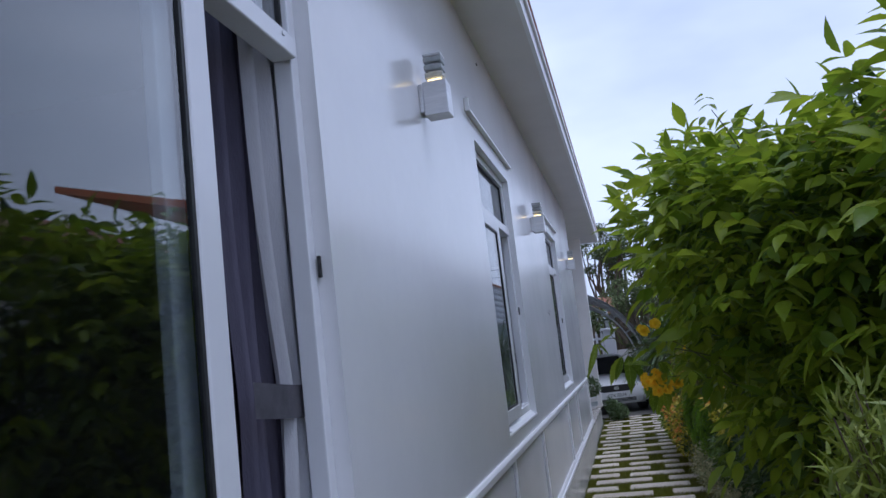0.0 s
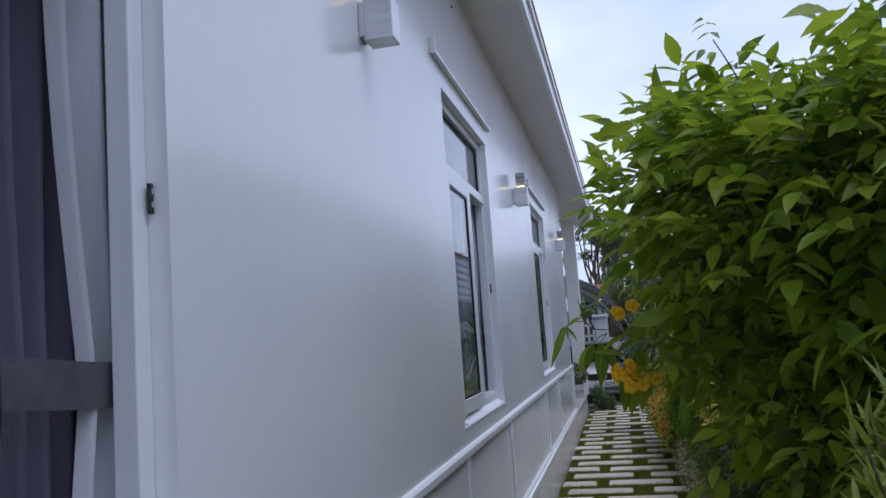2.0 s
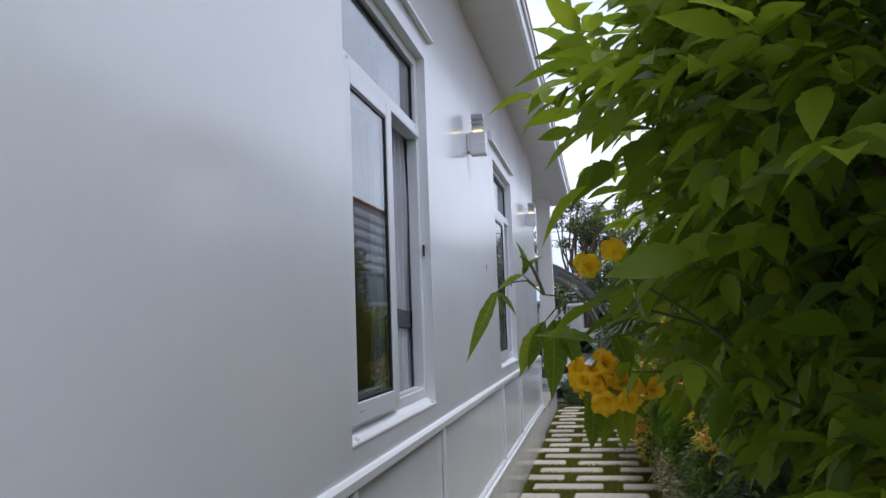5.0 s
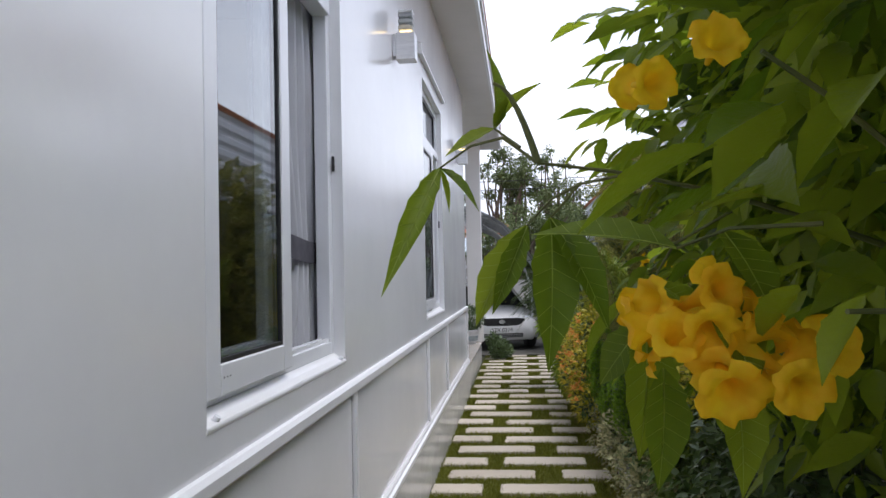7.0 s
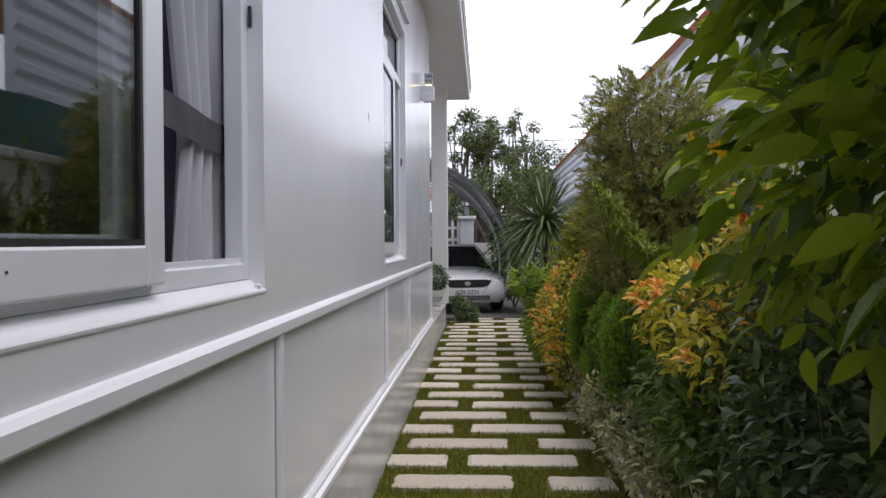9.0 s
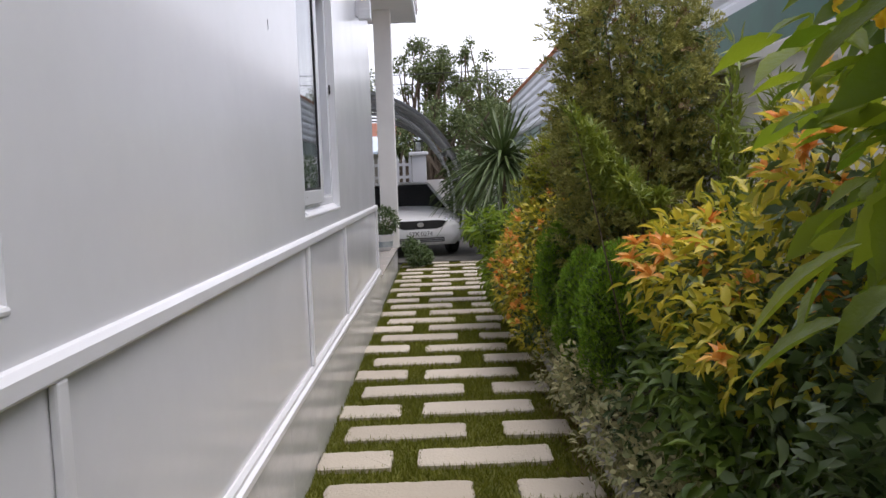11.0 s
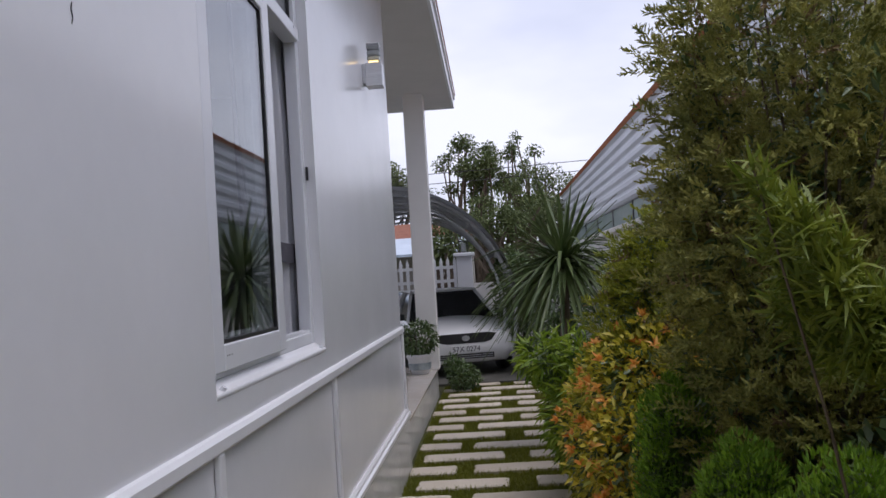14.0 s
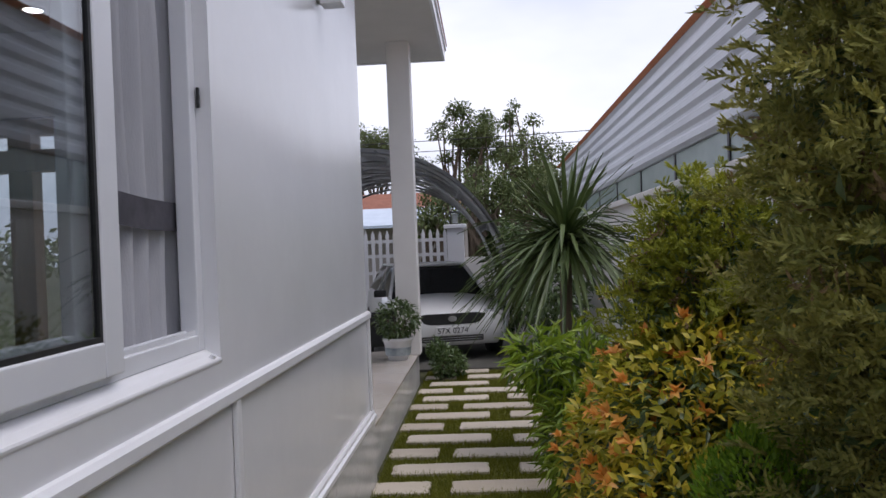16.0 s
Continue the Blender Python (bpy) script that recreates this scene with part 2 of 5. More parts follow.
M_BLUESTEEL = mat("pale_blue_awning", (0.45, 0.52, 0.60), (0.55, 0.62, 0.70), scale=2.0, rough=0.4)
# worn drive; base colour lowered to hold the shade under the car
M_ROAD = mat("worn_shade_toned_drive", (0.055, 0.052, 0.045), (0.11, 0.105, 0.09), scale=3, rough=0.85, bump=0.2, fine=0.4)
M_TIMBER = mat("brown_varnished_timber", (0.30, 0.16, 0.065), (0.46, 0.27, 0.12), scale=6, rough=0.45, bump=0.1, stretch=(4, 4, 0.4))
M_COOLGLOW = glow_mat("white_led", (1.0, 0.96, 0.9), 12.0)
M_LAMPGLOW = glow_mat("warm_led", (1.0, 0.72, 0.30), 2.2)


# ---- mesh helpers ----
def box(bm, x0, x1, y0, y1, z0, z1, bevel=0.0):
    r = bmesh.ops.create_cube(bm, size=1.0, matrix=Matrix.LocRotScale(((x0 + x1) / 2, (y0 + y1) / 2, (z0 + z1) / 2), None, (abs(x1 - x0), abs(y1 - y0), abs(z1 - z0))))
    if bevel:
        es = {e for v in r["verts"] for e in v.link_edges}
        bmesh.ops.bevel(bm, geom=list(es), offset=bevel, segments=2, affect="EDGES", profile=0.5)
    return bm


def boxes(*specs, bevel=0.0):
    bm = bmesh.new()
    for s in specs:
        box(bm, *s, bevel=bevel)
    return bm


def finish(name, bm, material, smooth=False):
    me = bpy.data.meshes.new(name)
    bm.to_mesh(me)
    bm.free()
    me.materials.append(material)
    if smooth:
        me.polygons.foreach_set("use_smooth", [True] * len(me.polygons))
    return me


def part(name, bm, material, parent, label="", smooth=False):
    """One mesh object under a thing or a part."""
    ob = new(name, finish(name, bm, material, smooth))
    ob.parent = parent
    return tagged(ob, label)


def single(name, bm, material, label, category="", kind="", group="", smooth=False):
    return tagged(new(name, finish(name, bm, material, smooth)), label, category, group, kind)


def thing(name, x, y, z, label, category, group="", kind=""):
    e = new(name)
    e.empty_display_size = 0.1
    e.matrix_world = pose(x, y, z)
    return tagged(e, label, category, group, kind)


def tube(bm, pts, r0, r1=None, sides=6):
    """A tapered tube along points."""
    r1 = r0 if r1 is None else r1
    pts = [Vector(p) for p in pts]
    rings = []
    for i, p in enumerate(pts):
        d = (pts[min(i + 1, len(pts) - 1)] - pts[max(i - 1, 0)]).normalized()
        a = d.cross(Vector((0.31, 0.17, 0.93)))
        if a.length < 1e-3:
            a = d.cross(Vector((1, 0, 0)))
        a.normalize()
        b = d.cross(a)
        r = r0 + (r1 - r0) * i / (len(pts) - 1)
        rings.append([bm.verts.new(p + r * (math.cos(2 * math.pi * k / sides) * a + math.sin(2 * math.pi * k / sides) * b)) for k in range(sides)])
    for u, v in zip(rings, rings[1:]):
        for k in range(sides):
            bm.faces.new((u[k], u[(k + 1) % sides], v[(k + 1) % sides], v[k]))
    bm.faces.new(rings[0][::-1])
    bm.faces.new(rings[-1])
    return bm


def lathe(bm, profile, sides=20):
    rings = [[bm.verts.new((r * math.cos(2 * math.pi * k / sides), r * math.sin(2 * math.pi * k / sides), z)) for k in range(sides)] for r, z in profile]
    for u, v in zip(rings, rings[1:]):
        for k in range(sides):
            bm.faces.new((u[k], u[(k + 1) % sides], v[(k + 1) % sides], v[k]))
    return bm


def prism(bm, outline, axis, a, b):
    """A closed outline in two axes, drawn out along the third from a to b."""
    def at(p, w):
        return {"x": (w, p[0], p[1]), "y": (p[0], w, p[1]), "z": (p[0], p[1], w)}[axis]
    lo = [bm.verts.new(at(p, a)) for p in outline]
    hi = [bm.verts.new(at(p, b)) for p in outline]
    k = len(outline)
    for i in range(k):
        bm.faces.new((lo[i], lo[(i + 1) % k], hi[(i + 1) % k], hi[i]))
    bm.faces.new(lo[::-1])
    bm.faces.new(hi)
    bmesh.ops.recalc_face_normals(bm, faces=bm.faces[:])
    return bm


# leaf outlines: (side, along, lift), in leaf widths and lengths
LEAF_BROAD = (np.array([(0, 0, 0), (-0.42, 0.28, 0.10), (0, 0.30, 0), (0.42, 0.28, 0.10), (-0.36, 0.60, 0.08), (0, 0.62, -0.05), (0.36, 0.60, 0.08), (0, 1, -0.22)], float),
              [(0, 2, 1), (0, 3, 2), (1, 2, 5), (1, 5, 4), (2, 3, 6), (2, 6, 5), (4, 5, 7), (5, 6, 7)])
LEAF_SIMPLE = (np.array([(0, 0, 0), (-0.5, 0.45, 0.12), (0, 0.5, 0), (0.5, 0.45, 0.12), (0, 1, -0.12)], float),
               [(0, 2, 1), (0, 3, 2), (1, 2, 4), (2, 3, 4)])
LEAF_BLADE = (np.array([(-0.5, 0, 0), (0.5, 0, 0), (-0.4, 0.5, 0.0), (0.4, 0.5, 0.0), (0, 1, -0.12)], float),
              [(0, 1, 3), (0, 3, 2), (2, 3, 4)])


def leaf_mesh(name, P, D, L, W, material, shape=LEAF_SIMPLE, seed=0, up=(0, 0, 1), tilt=0.5):
    """Many leaves in one mesh: base points P, directions D, lengths L and widths W."""
    rng = np.random.default_rng(seed)
    P, D = np.asarray(P, float), np.asarray(D, float)
    n = len(P)
    D = D / np.maximum(np.linalg.norm(D, axis=1, keepdims=True), 1e-6)
    U = np.tile(np.array(up, float), (n, 1)) + rng.normal(0, tilt, (n, 3))
    S = np.cross(D, U)
    S /= np.maximum(np.linalg.norm(S, axis=1, keepdims=True), 1e-6)
    N = np.cross(S, D)
    L = np.broadcast_to(np.asarray(L, float), (n,))
    W = np.broadcast_to(np.asarray(W, float), (n,))
    T, F = shape
    V = P[:, None] + T[None, :, 0, None] * (W[:, None] * S)[:, None] + T[None, :, 1, None] * (L[:, None] * D)[:, None] + T[None, :, 2, None] * (L[:, None] * N)[:, None]
    k, F = len(T), np.array(F)
    faces = (F[None] + (np.arange(n) * k)[:, None, None]).reshape(-1)
    me = bpy.data.meshes.new(name)
    me.vertices.add(n * k)
    me.vertices.foreach_set("co", V.reshape(-1))
    nf = n * len(F)
    me.loops.add(nf * 3)
    me.loops.foreach_set("vertex_index", faces)
    me.polygons.add(nf)
    me.polygons.foreach_set("loop_start", np.arange(nf) * 3)
    me.update(calc_edges=True)
    me.materials.append(material)
    return me


def cloud(rng, blobs, n, shell=0.45):
    """Points and outward directions in a union of ellipsoids (cx, cy, cz, rx, ry, rz), denser towards the skin."""
    B = np.array(blobs, float)
    w = (B[:, 3] * B[:, 4] * B[:, 5]) ** 0.66
    pick = rng.choice(len(B), n, p=w / w.sum())
    v = rng.normal(size=(n, 3))
    v /= np.linalg.norm(v, axis=1, keepdims=True)
    r = (1 - shell * rng.random(n) ** 1.6)[:, None]
    return B[pick, :3] + v * r * B[pick, 3:], v


def foliage(name, parent, blobs, n, L, W, material, seed, shape=LEAF_SIMPLE, droop=0.3, out=0.9, wild=0.6, shell=0.45, label=""):
    rng = np.random.default_rng(seed)
    P, v = cloud(rng, blobs, n, shell)
    D = out * v + rng.normal(0, wild, (n, 3)) + np.array((0, 0, -droop))
    ob = new(name, leaf_mesh(name, P, D, L * rng.uniform(0.6, 1.25, n), W * rng.uniform(0.7, 1.2, n), material, shape, seed))
    ob.parent = parent
    if parent:
        ob.matrix_parent_inverse = parent.matrix_world.inverted()
    return tagged(ob, label)


def limbs(name, parent, base, tips, r0, r1, material, seed, sides=5, bend=0.1):
    """Stems from a base to many tips, in one mesh."""
    rng = random.Random(seed)
    bm = bmesh.new()
    for tip in tips:
        b, t = Vector(base) + Vector((rng.uniform(-1, 1), rng.uniform(-1, 1), 0)) * r0 * 2.0, Vector(tip)
        m1 = b.lerp(t, 0.35) + Vector((rng.uniform(-1, 1), rng.uniform(-1, 1), 0.6)) * bend
        m2 = b.lerp(t, 0.7) + Vector((rng.uniform(-1, 1), rng.uniform(-1, 1), 0.5)) * bend
        tube(bm, (b, m1, m2, t), r0, r1, sides)
    ob = part(name, bm, material, parent)
    if parent:
        ob.matrix_parent_inverse = parent.matrix_world.inverted()
    return ob


# ---- the setting ----
WX = -0.765           # face of the house wall
WALL_END = 12.94
WIN_Y = (0.68, 4.68, 8.74)   # near end of each window opening
SASH_W = (0.807, 0.717, 0.797)   # how far each sliding sash is drawn across
WIN_W = 1.37
SILL_Z, HEAD_Z = 1.193, 2.985
SOFFIT_Z = 3.78

bm = bmesh.new()
bmesh.ops.create_grid(bm, x_segments=2, y_segments=2, size=400, matrix=pose(0, 0, -0.040))
single("ground", bm, M_SOIL, "dark mossy soil ground under the garden", "ground", "structure")

single("lawn", boxes((WX + 0.03, 0.70, -3.0, 17.5, -0.07, -0.026)), M_LAWN, "mossy lawn strip between house and bed", "lawn", "structure")

# house wall with three openings
bm = bmesh.new()
ys = [-4.0]
for y in WIN_Y:
    ys += [y, y + WIN_W]
ys.append(WALL_END)
for i in range(0, len(ys), 2):
    box(bm, WX - 0.1, WX, ys[i], ys[i + 1], 0.0, 3.95)
for y in WIN_Y:
    box(bm, WX - 0.1, WX, y, y + WIN_W, 0.0, SILL_Z - 0.006)
    box(bm, WX - 0.1, WX, y, y + WIN_W, HEAD_Z, 3.95)
bmesh.ops.remove_doubles(bm, verts=bm.verts[:], dist=0.0005)
single("wall_east", bm, M_WALL, "glossy white painted house wall with sliding windows", "wall", "structure")
single("wall_porch", boxes((-6.0, -4.3, WALL_END - 0.2, WALL_END, 0.0, 3.95), (-2.2, WX - 0.1, WALL_END - 0.2, WALL_END, 0.0, 3.95), (-4.3, -2.2, WALL_END - 0.2, WALL_END, 2.45, 3.95), (-4.3, -2.2, WALL_END - 0.2, WALL_END, 0.0, 0.34)), M_WALL, "white painted house wall behind the porch", "wall", "structure")
single("wall_west", boxes((-4.6, -4.5, -4.0, WALL_END - 0.2, 0.0, 3.95)), M_ROOM, "plain inner wall of the house", "wall", "structure")
single("wall_south", boxes((-4.5, WX - 0.1, -4.1, -4.0, 0.0, 3.95)), M_ROOM, "plain inner end wall of the house", "wall", "structure")
single("wall_partition", boxes((-4.5, WX - 0.1, 3.0, 3.1, 0.35, 3.0), (-4.5, WX - 0.1, 7.3, 7.4, 0.35, 3.0)), M_ROOM, "plain inner partition walls", "wall", "structure")
single("floor", boxes((-4.5, WX - 0.1, -4.0, WALL_END - 0.2, 0.25, 0.35)), M_PORCH, "polished beige tile floor inside the house", "floor", "structure")
single("ceiling", boxes((-4.5, WX - 0.1, -4.0, WALL_END - 0.2, 3.0, 3.1)), M_ROOM, "plain ceiling inside the house", "ceiling", "structure")

tf = thing("door_1", -3.25, WALL_END - 0.1, 0.345, "brown timber door frame between the room and the porch", "door", kind="structure")
for x0, x1 in ((-1.04, -0.92), (0.19, 0.35), (0.92, 1.04)):
    part("post", boxes((x0, x1, -0.06, 0.06, 0.0, 2.10), bevel=0.006), M_TIMBER, tf)
part("lintel", boxes((-1.04, 1.04, -0.065, 0.065, 1.76, 1.90), bevel=0.006), M_TIMBER, tf)
part("head", boxes((-1.04, 1.04, -0.06, 0.06, 2.0, 2.10), bevel=0.006), M_TIMBER, tf)
dl = thing("ceiling_downlight", -2.57, 12.3, 3.0, "small round recessed ceiling downlight, lit", "ceiling light")
part("trim_ring", lathe(bmesh.new(), [(0.055, -0.002), (0.072, -0.002), (0.070, -0.010), (0.056, -0.012), (0.055, -0.002)], 24), M_TRIM, dl)
part("lens", lathe(bmesh.new(), [(0.0, -0.005), (0.054, -0.005), (0.054, -0.001), (0.0, -0.001)], 24), M_COOLGLOW, dl, "white glowing lens")

# eaves: soffit, fascia, roof
EAVE_X, ROOF_END = -0.40, 17.3
single("soffit", boxes((-6.0, EAVE_X, -4.0, ROOF_END, SOFFIT_Z, SOFFIT_Z + 0.05)), M_SOFFIT, "cream painted soffit under the roof overhang", "soffit", "structure")
single("fascia", boxes((EAVE_X + 0.002, EAVE_X + 0.03, -4.0, ROOF_END + 0.03, SOFFIT_Z - 0.015, SOFFIT_Z + 0.16), (EAVE_X + 0.032, EAVE_X + 0.05, -4.0, ROOF_END + 0.05, SOFFIT_Z + 0.11, SOFFIT_Z + 0.175), (-6.0, EAVE_X + 0.002, ROOF_END + 0.002, ROOF_END + 0.03, SOFFIT_Z - 0.015, SOFFIT_Z + 0.16)), M_TRIM, "white painted fascia board along the eaves", "fascia", "structure")
bm = bmesh.new()
prism(bm, [(EAVE_X + 0.06, SOFFIT_Z + 0.178), (-3.6, SOFFIT_Z + 1.2), (-6.2, SOFFIT_Z + 0.4), (-6.2, SOFFIT_Z + 0.06), (EAVE_X, SOFFIT_Z + 0.06)], "y", -4.0, ROOF_END + 0.06)
single("roof", bm, M_TILEROOF, "low pitched roof over the house", "roof", "structure")

bm = bmesh.new()
tube(bm, ((WX + 0.001, 8.092, 2.028), (WX + 0.001, 8.088, 2.014), (WX + 0.001, 8.093, 2.000), (WX + 0.001, 8.089, 1.986)), 0.0016, 0.0009, 4)
single("wall_crack", bm, M_GASKET, "short dark hairline crack in the white wall paint", "crack", "structure")
bm = bmesh.new()
bmesh.ops.create_cone(bm, cap_ends=True, segments=10, radius1=0.011, radius2=0.009, depth=0.006, matrix=pose(WX + 0.002, 5.17, 3.635, 0, 90, 0))
single("wall_plug", bm, M_DARKMETAL, "small dark round plug high on the white wall", "plug", "structure")

# rail, posts, ledge, plinth
bm = bmesh.new()
prism(bm, [(WX + 0.001, 1.052), (WX + 0.018, 1.052), (WX + 0.022, 1.058), (WX + 0.022, 1.087), (WX + 0.012, 1.100), (WX + 0.001, 1.103)], "y", -4.0, WALL_END + 0.03)
single("dado_rail", bm, M_TRIM, "white moulded rail along the house wall", "trim", "structure")
wain = thing("wainscot_posts", WX, 0, 0.45, "narrow white upright battens between rail and plinth", "trim", kind="structure")
for y in (-1.95, -0.4, 0.60, 2.115, 4.655, 6.165, 8.71, 10.21, WALL_END - 0.02):
    ob = part("batten", boxes((0.001, 0.019, y - 0.022, y + 0.022, 0.003, 0.601), bevel=0.005), M_TRIM, wain)
bm = bmesh.new()
prism(bm, [(WX + 0.001, 0.395), (WX + 0.034, 0.395), (WX + 0.034, 0.418), (WX + 0.020, 0.426), (WX + 0.020, 0.440), (WX + 0.008, 0.452), (WX + 0.001, 0.452)], "y", -4.0, WALL_END + 0.034)
single("plinth_ledge", bm, M_TRIM, "white stepped ledge over the plinth", "trim", "structure")
plinth = thing("plinth", WX, 0, 0, "pale grey polished marble tile plinth along the house", "plinth", kind="structure")
y = -4.0
while y < WALL_END:
    e = min(y + 0.6, WALL_END)
    part("tile", boxes((0.0, 0.026, y + 0.0012, e - 0.0012, -0.05, 0.393), bevel=0.0015), M_PLINTH, plinth)
    y += 0.6


# ---- windows ----
def window(i, y0, s1):
    """A white sliding window set back in the wall: fixed top light, one sliding sash, the far part open on a curtain."""
    w = tagged(new("window_%d" % i), "white sliding window with a fixed top light, half open", "window", "sliding windows", "structure")
    w.matrix_world = pose(WX, y0, SILL_Z)
    H, mid = HEAD_Z - SILL_Z, 2.575 - SILL_Z
    f, q0, q1 = 0.05, -0.099, -0.045
    W = WIN_W
    part("window_frame", boxes((q0, q1, 0.001, f, 0.030, H - 0.001), (q0, q1, W - f, W - 0.001, 0.030, H - 0.001), (q0, q1, f, W - f, 0.030, 0.078), (q0, q1, f, W - f, H - f, H - 0.001), (q0, q1 + 0.016, f, W - f, mid - 0.03, mid + 0.03), bevel=0.004), M_UPVC, w)
    part("track", boxes((-0.058, -0.054, s1, W - f, 0.079, 0.092), (-0.086, -0.082, s1, W - f, 0.079, 0.092)), M_UPVC, w, "white sliding track")
    bm = bmesh.new()
    prism(bm, [(-0.098, -0.004), (0.001, -0.010), (0.003, -0.006), (0.0035, -0.001), (0.001, 0.004), (-0.012, 0.008), (-0.026, 0.014), (-0.036, 0.023), (-0.0455, 0.0295), (-0.098, 0.0295)], "y", -0.003, W + 0.003)
    part("window_sill", bm, M_TRIM, w, "white painted sill sloping out to a rounded nose", smooth=False)
    bm = bmesh.new()
    prism(bm, [(0.001, H + 0.118), (0.030, H + 0.118), (0.030, H + 0.134), (0.010, H + 0.150), (0.001, H + 0.150)], "y", -0.19, W + 0.12)
    box(bm, 0.001, 0.028, -0.205, -0.1905, H + 0.118, H + 0.20)
    part("drip_moulding", bm, M_TRIM, w, "thin white drip moulding over the window")
    # top light
    tl = part("top_light", boxes((-0.075, -0.069, f + 0.012, W - f - 0.012, mid + 0.042, H - f - 0.012)), M_GLASS, w, "fixed glass top light")
    tl.visible_shadow = False
    part("gasket", boxes((-0.080, -0.062, f, f + 0.012, mid + 0.031, H - f - 0.001), (-0.080, -0.062, W - f - 0.012, W - f, mid + 0.031, H - f - 0.001), (-0.080, -0.062, f + 0.012, W - f - 0.012, H - f - 0.013, H - f - 0.001), (-0.080, -0.062, f + 0.012, W - f - 0.012, mid + 0.031, mid + 0.043)), M_GASKET, w)
    for yy in (0.13, W - 0.13):
        part("screw_cap", boxes((q1 + 0.0165, q1 + 0.020, yy - 0.007, yy + 0.007, mid + 0.006, mid + 0.018), bevel=0.0015), M_UPVC, w)
    # sliding sash, proud of the frame
    s0, b0, b1, g = 0.046, 0.052, mid - 0.022, 0.086
    a0, a1 = -0.0445, -0.017
    lo = b0 + g - 0.008
    sash = part("sash", boxes((a0, a1, s0, s0 + g, b0, b1), (a0, a1, s1 - g, s1, b0, b1), (a0, a1, s0 + g, s1 - g, b0, lo), (a0, a1, s0 + g, s1 - g, b1 - g + 0.015, b1), bevel=0.005), M_UPVC, w, "white sliding sash")
    top = b1 - g + 0.015
    part("gasket", boxes((-0.038, -0.022, s0 + g, s0 + g + 0.009, lo, top), (-0.038, -0.022, s1 - g - 0.012, s1 - g, lo, top), (-0.038, -0.022, s0 + g + 0.009, s1 - g - 0.012, lo, lo + 0.012), (-0.038, -0.022, s0 + g + 0.009, s1 - g - 0.012, top - 0.010, top)), M_GASKET, sash, "black glazing gasket")
    p = part("pane", boxes((-0.034, -0.028, s0 + g + 0.009, s1 - g - 0.012, lo + 0.012, top - 0.010)), M_GLASS, sash, "clear reflecting glass pane")
    p.visible_shadow = False
    for k in range(3):
        part("drain_slot", boxes((a1 + 0.0002, a1 + 0.0008, s0 + 0.10 + 0.02 * k, s0 + 0.106 + 0.02 * k, b0 + 0.042, b0 + 0.046)), M_GASKET, sash, "small dark drain slot")
    part("sash_stop", boxes((-0.044, -0.030, s0 - 0.012, s0 - 0.001, b0 + 0.004, b0 + 0.018), bevel=0.002), M_GASKET, w, "small black rubber stop")
    # rear sash pushed behind the front one
    c0, c1 = -0.092, -0.062
    e = s1 - 0.05
    part("sash", boxes((c0, c1, e - 0.075, e, 0.08, mid - 0.031), (c0, c1, 0.055, 0.12, 0.08, mid - 0.031), (c0, c1, 0.12, e - 0.075, 0.08, 0.15), (c0, c1, 0.12, e - 0.075, mid - 0.10, mid - 0.031), bevel=0.004), M_UPVC, w, "white rear sash behind the front sash")
    keeper = part("latch", boxes((-0.040, -0.030, W - 0.013, W - 0.003, 0.745, 0.805), bevel=0.002), M_DARKMETAL, w, "small black latch keeper")
    part("latch_hook", boxes((-0.030, -0.028, W - 0.011, W - 0.005, 0.757, 0.768), (-0.030, -0.028, W - 0.011, W - 0.005, 0.783, 0.794)), M_CHROME, keeper, "bright hook of the keeper")
    for yy in (0.075, W - 0.045):
        bm = bmesh.new()
        bmesh.ops.create_cone(bm, cap_ends=True, segments=12, radius1=0.010, radius2=0.008, depth=0.014, matrix=pose(-0.008, yy, 0.012, 0, 35, 0))
        part("drain_cap", bm, M_UPVC, w, "round white drain cap", smooth=False)


def curtain(y0, w, n_fold, seed, material, x=WX - 0.17, z0=0.6, z1=2.95, pinch=0.55, tie_z=1.62, lean=1):
    """A hanging curtain with folds, gathered by a band."""
    rng = random.Random(seed)
    bm = bmesh.new()
    cols, rows = n_fold * 8, 26
    grid = []
    ph = [rng.uniform(-0.6, 0.6) for _ in range(n_fold + 2)]
    for r in range(rows + 1):
        z = z0 + (z1 - z0) * r / rows
        d = abs(z - tie_z)
        k = pinch + (1 - pinch) * min(1.0, (d / (z1 - tie_z)) ** 0.8)
        row = []
        for c in range(cols + 1):
            u = c / cols
            a = u * n_fold * 2 * math.pi + ph[int(u * n_fold)] * 0.5
            yy = y0 + w - (1 - u) * w * k if lean > 0 else y0 + u * w * k
            row.append(bm.verts.new((x + 0.030 * math.sin(a) * (0.6 + 0.4 * k) + 0.006 * math.sin(z * 5 + u * 7), yy + 0.010 * math.sin(a * 1.0 + 1), z)))
        grid.append(row)
    for r in range(rows):
        for c in range(cols):
            bm.faces.new((grid[r][c], grid[r][c + 1], grid[r + 1][c + 1], grid[r + 1][c]))
    return bm


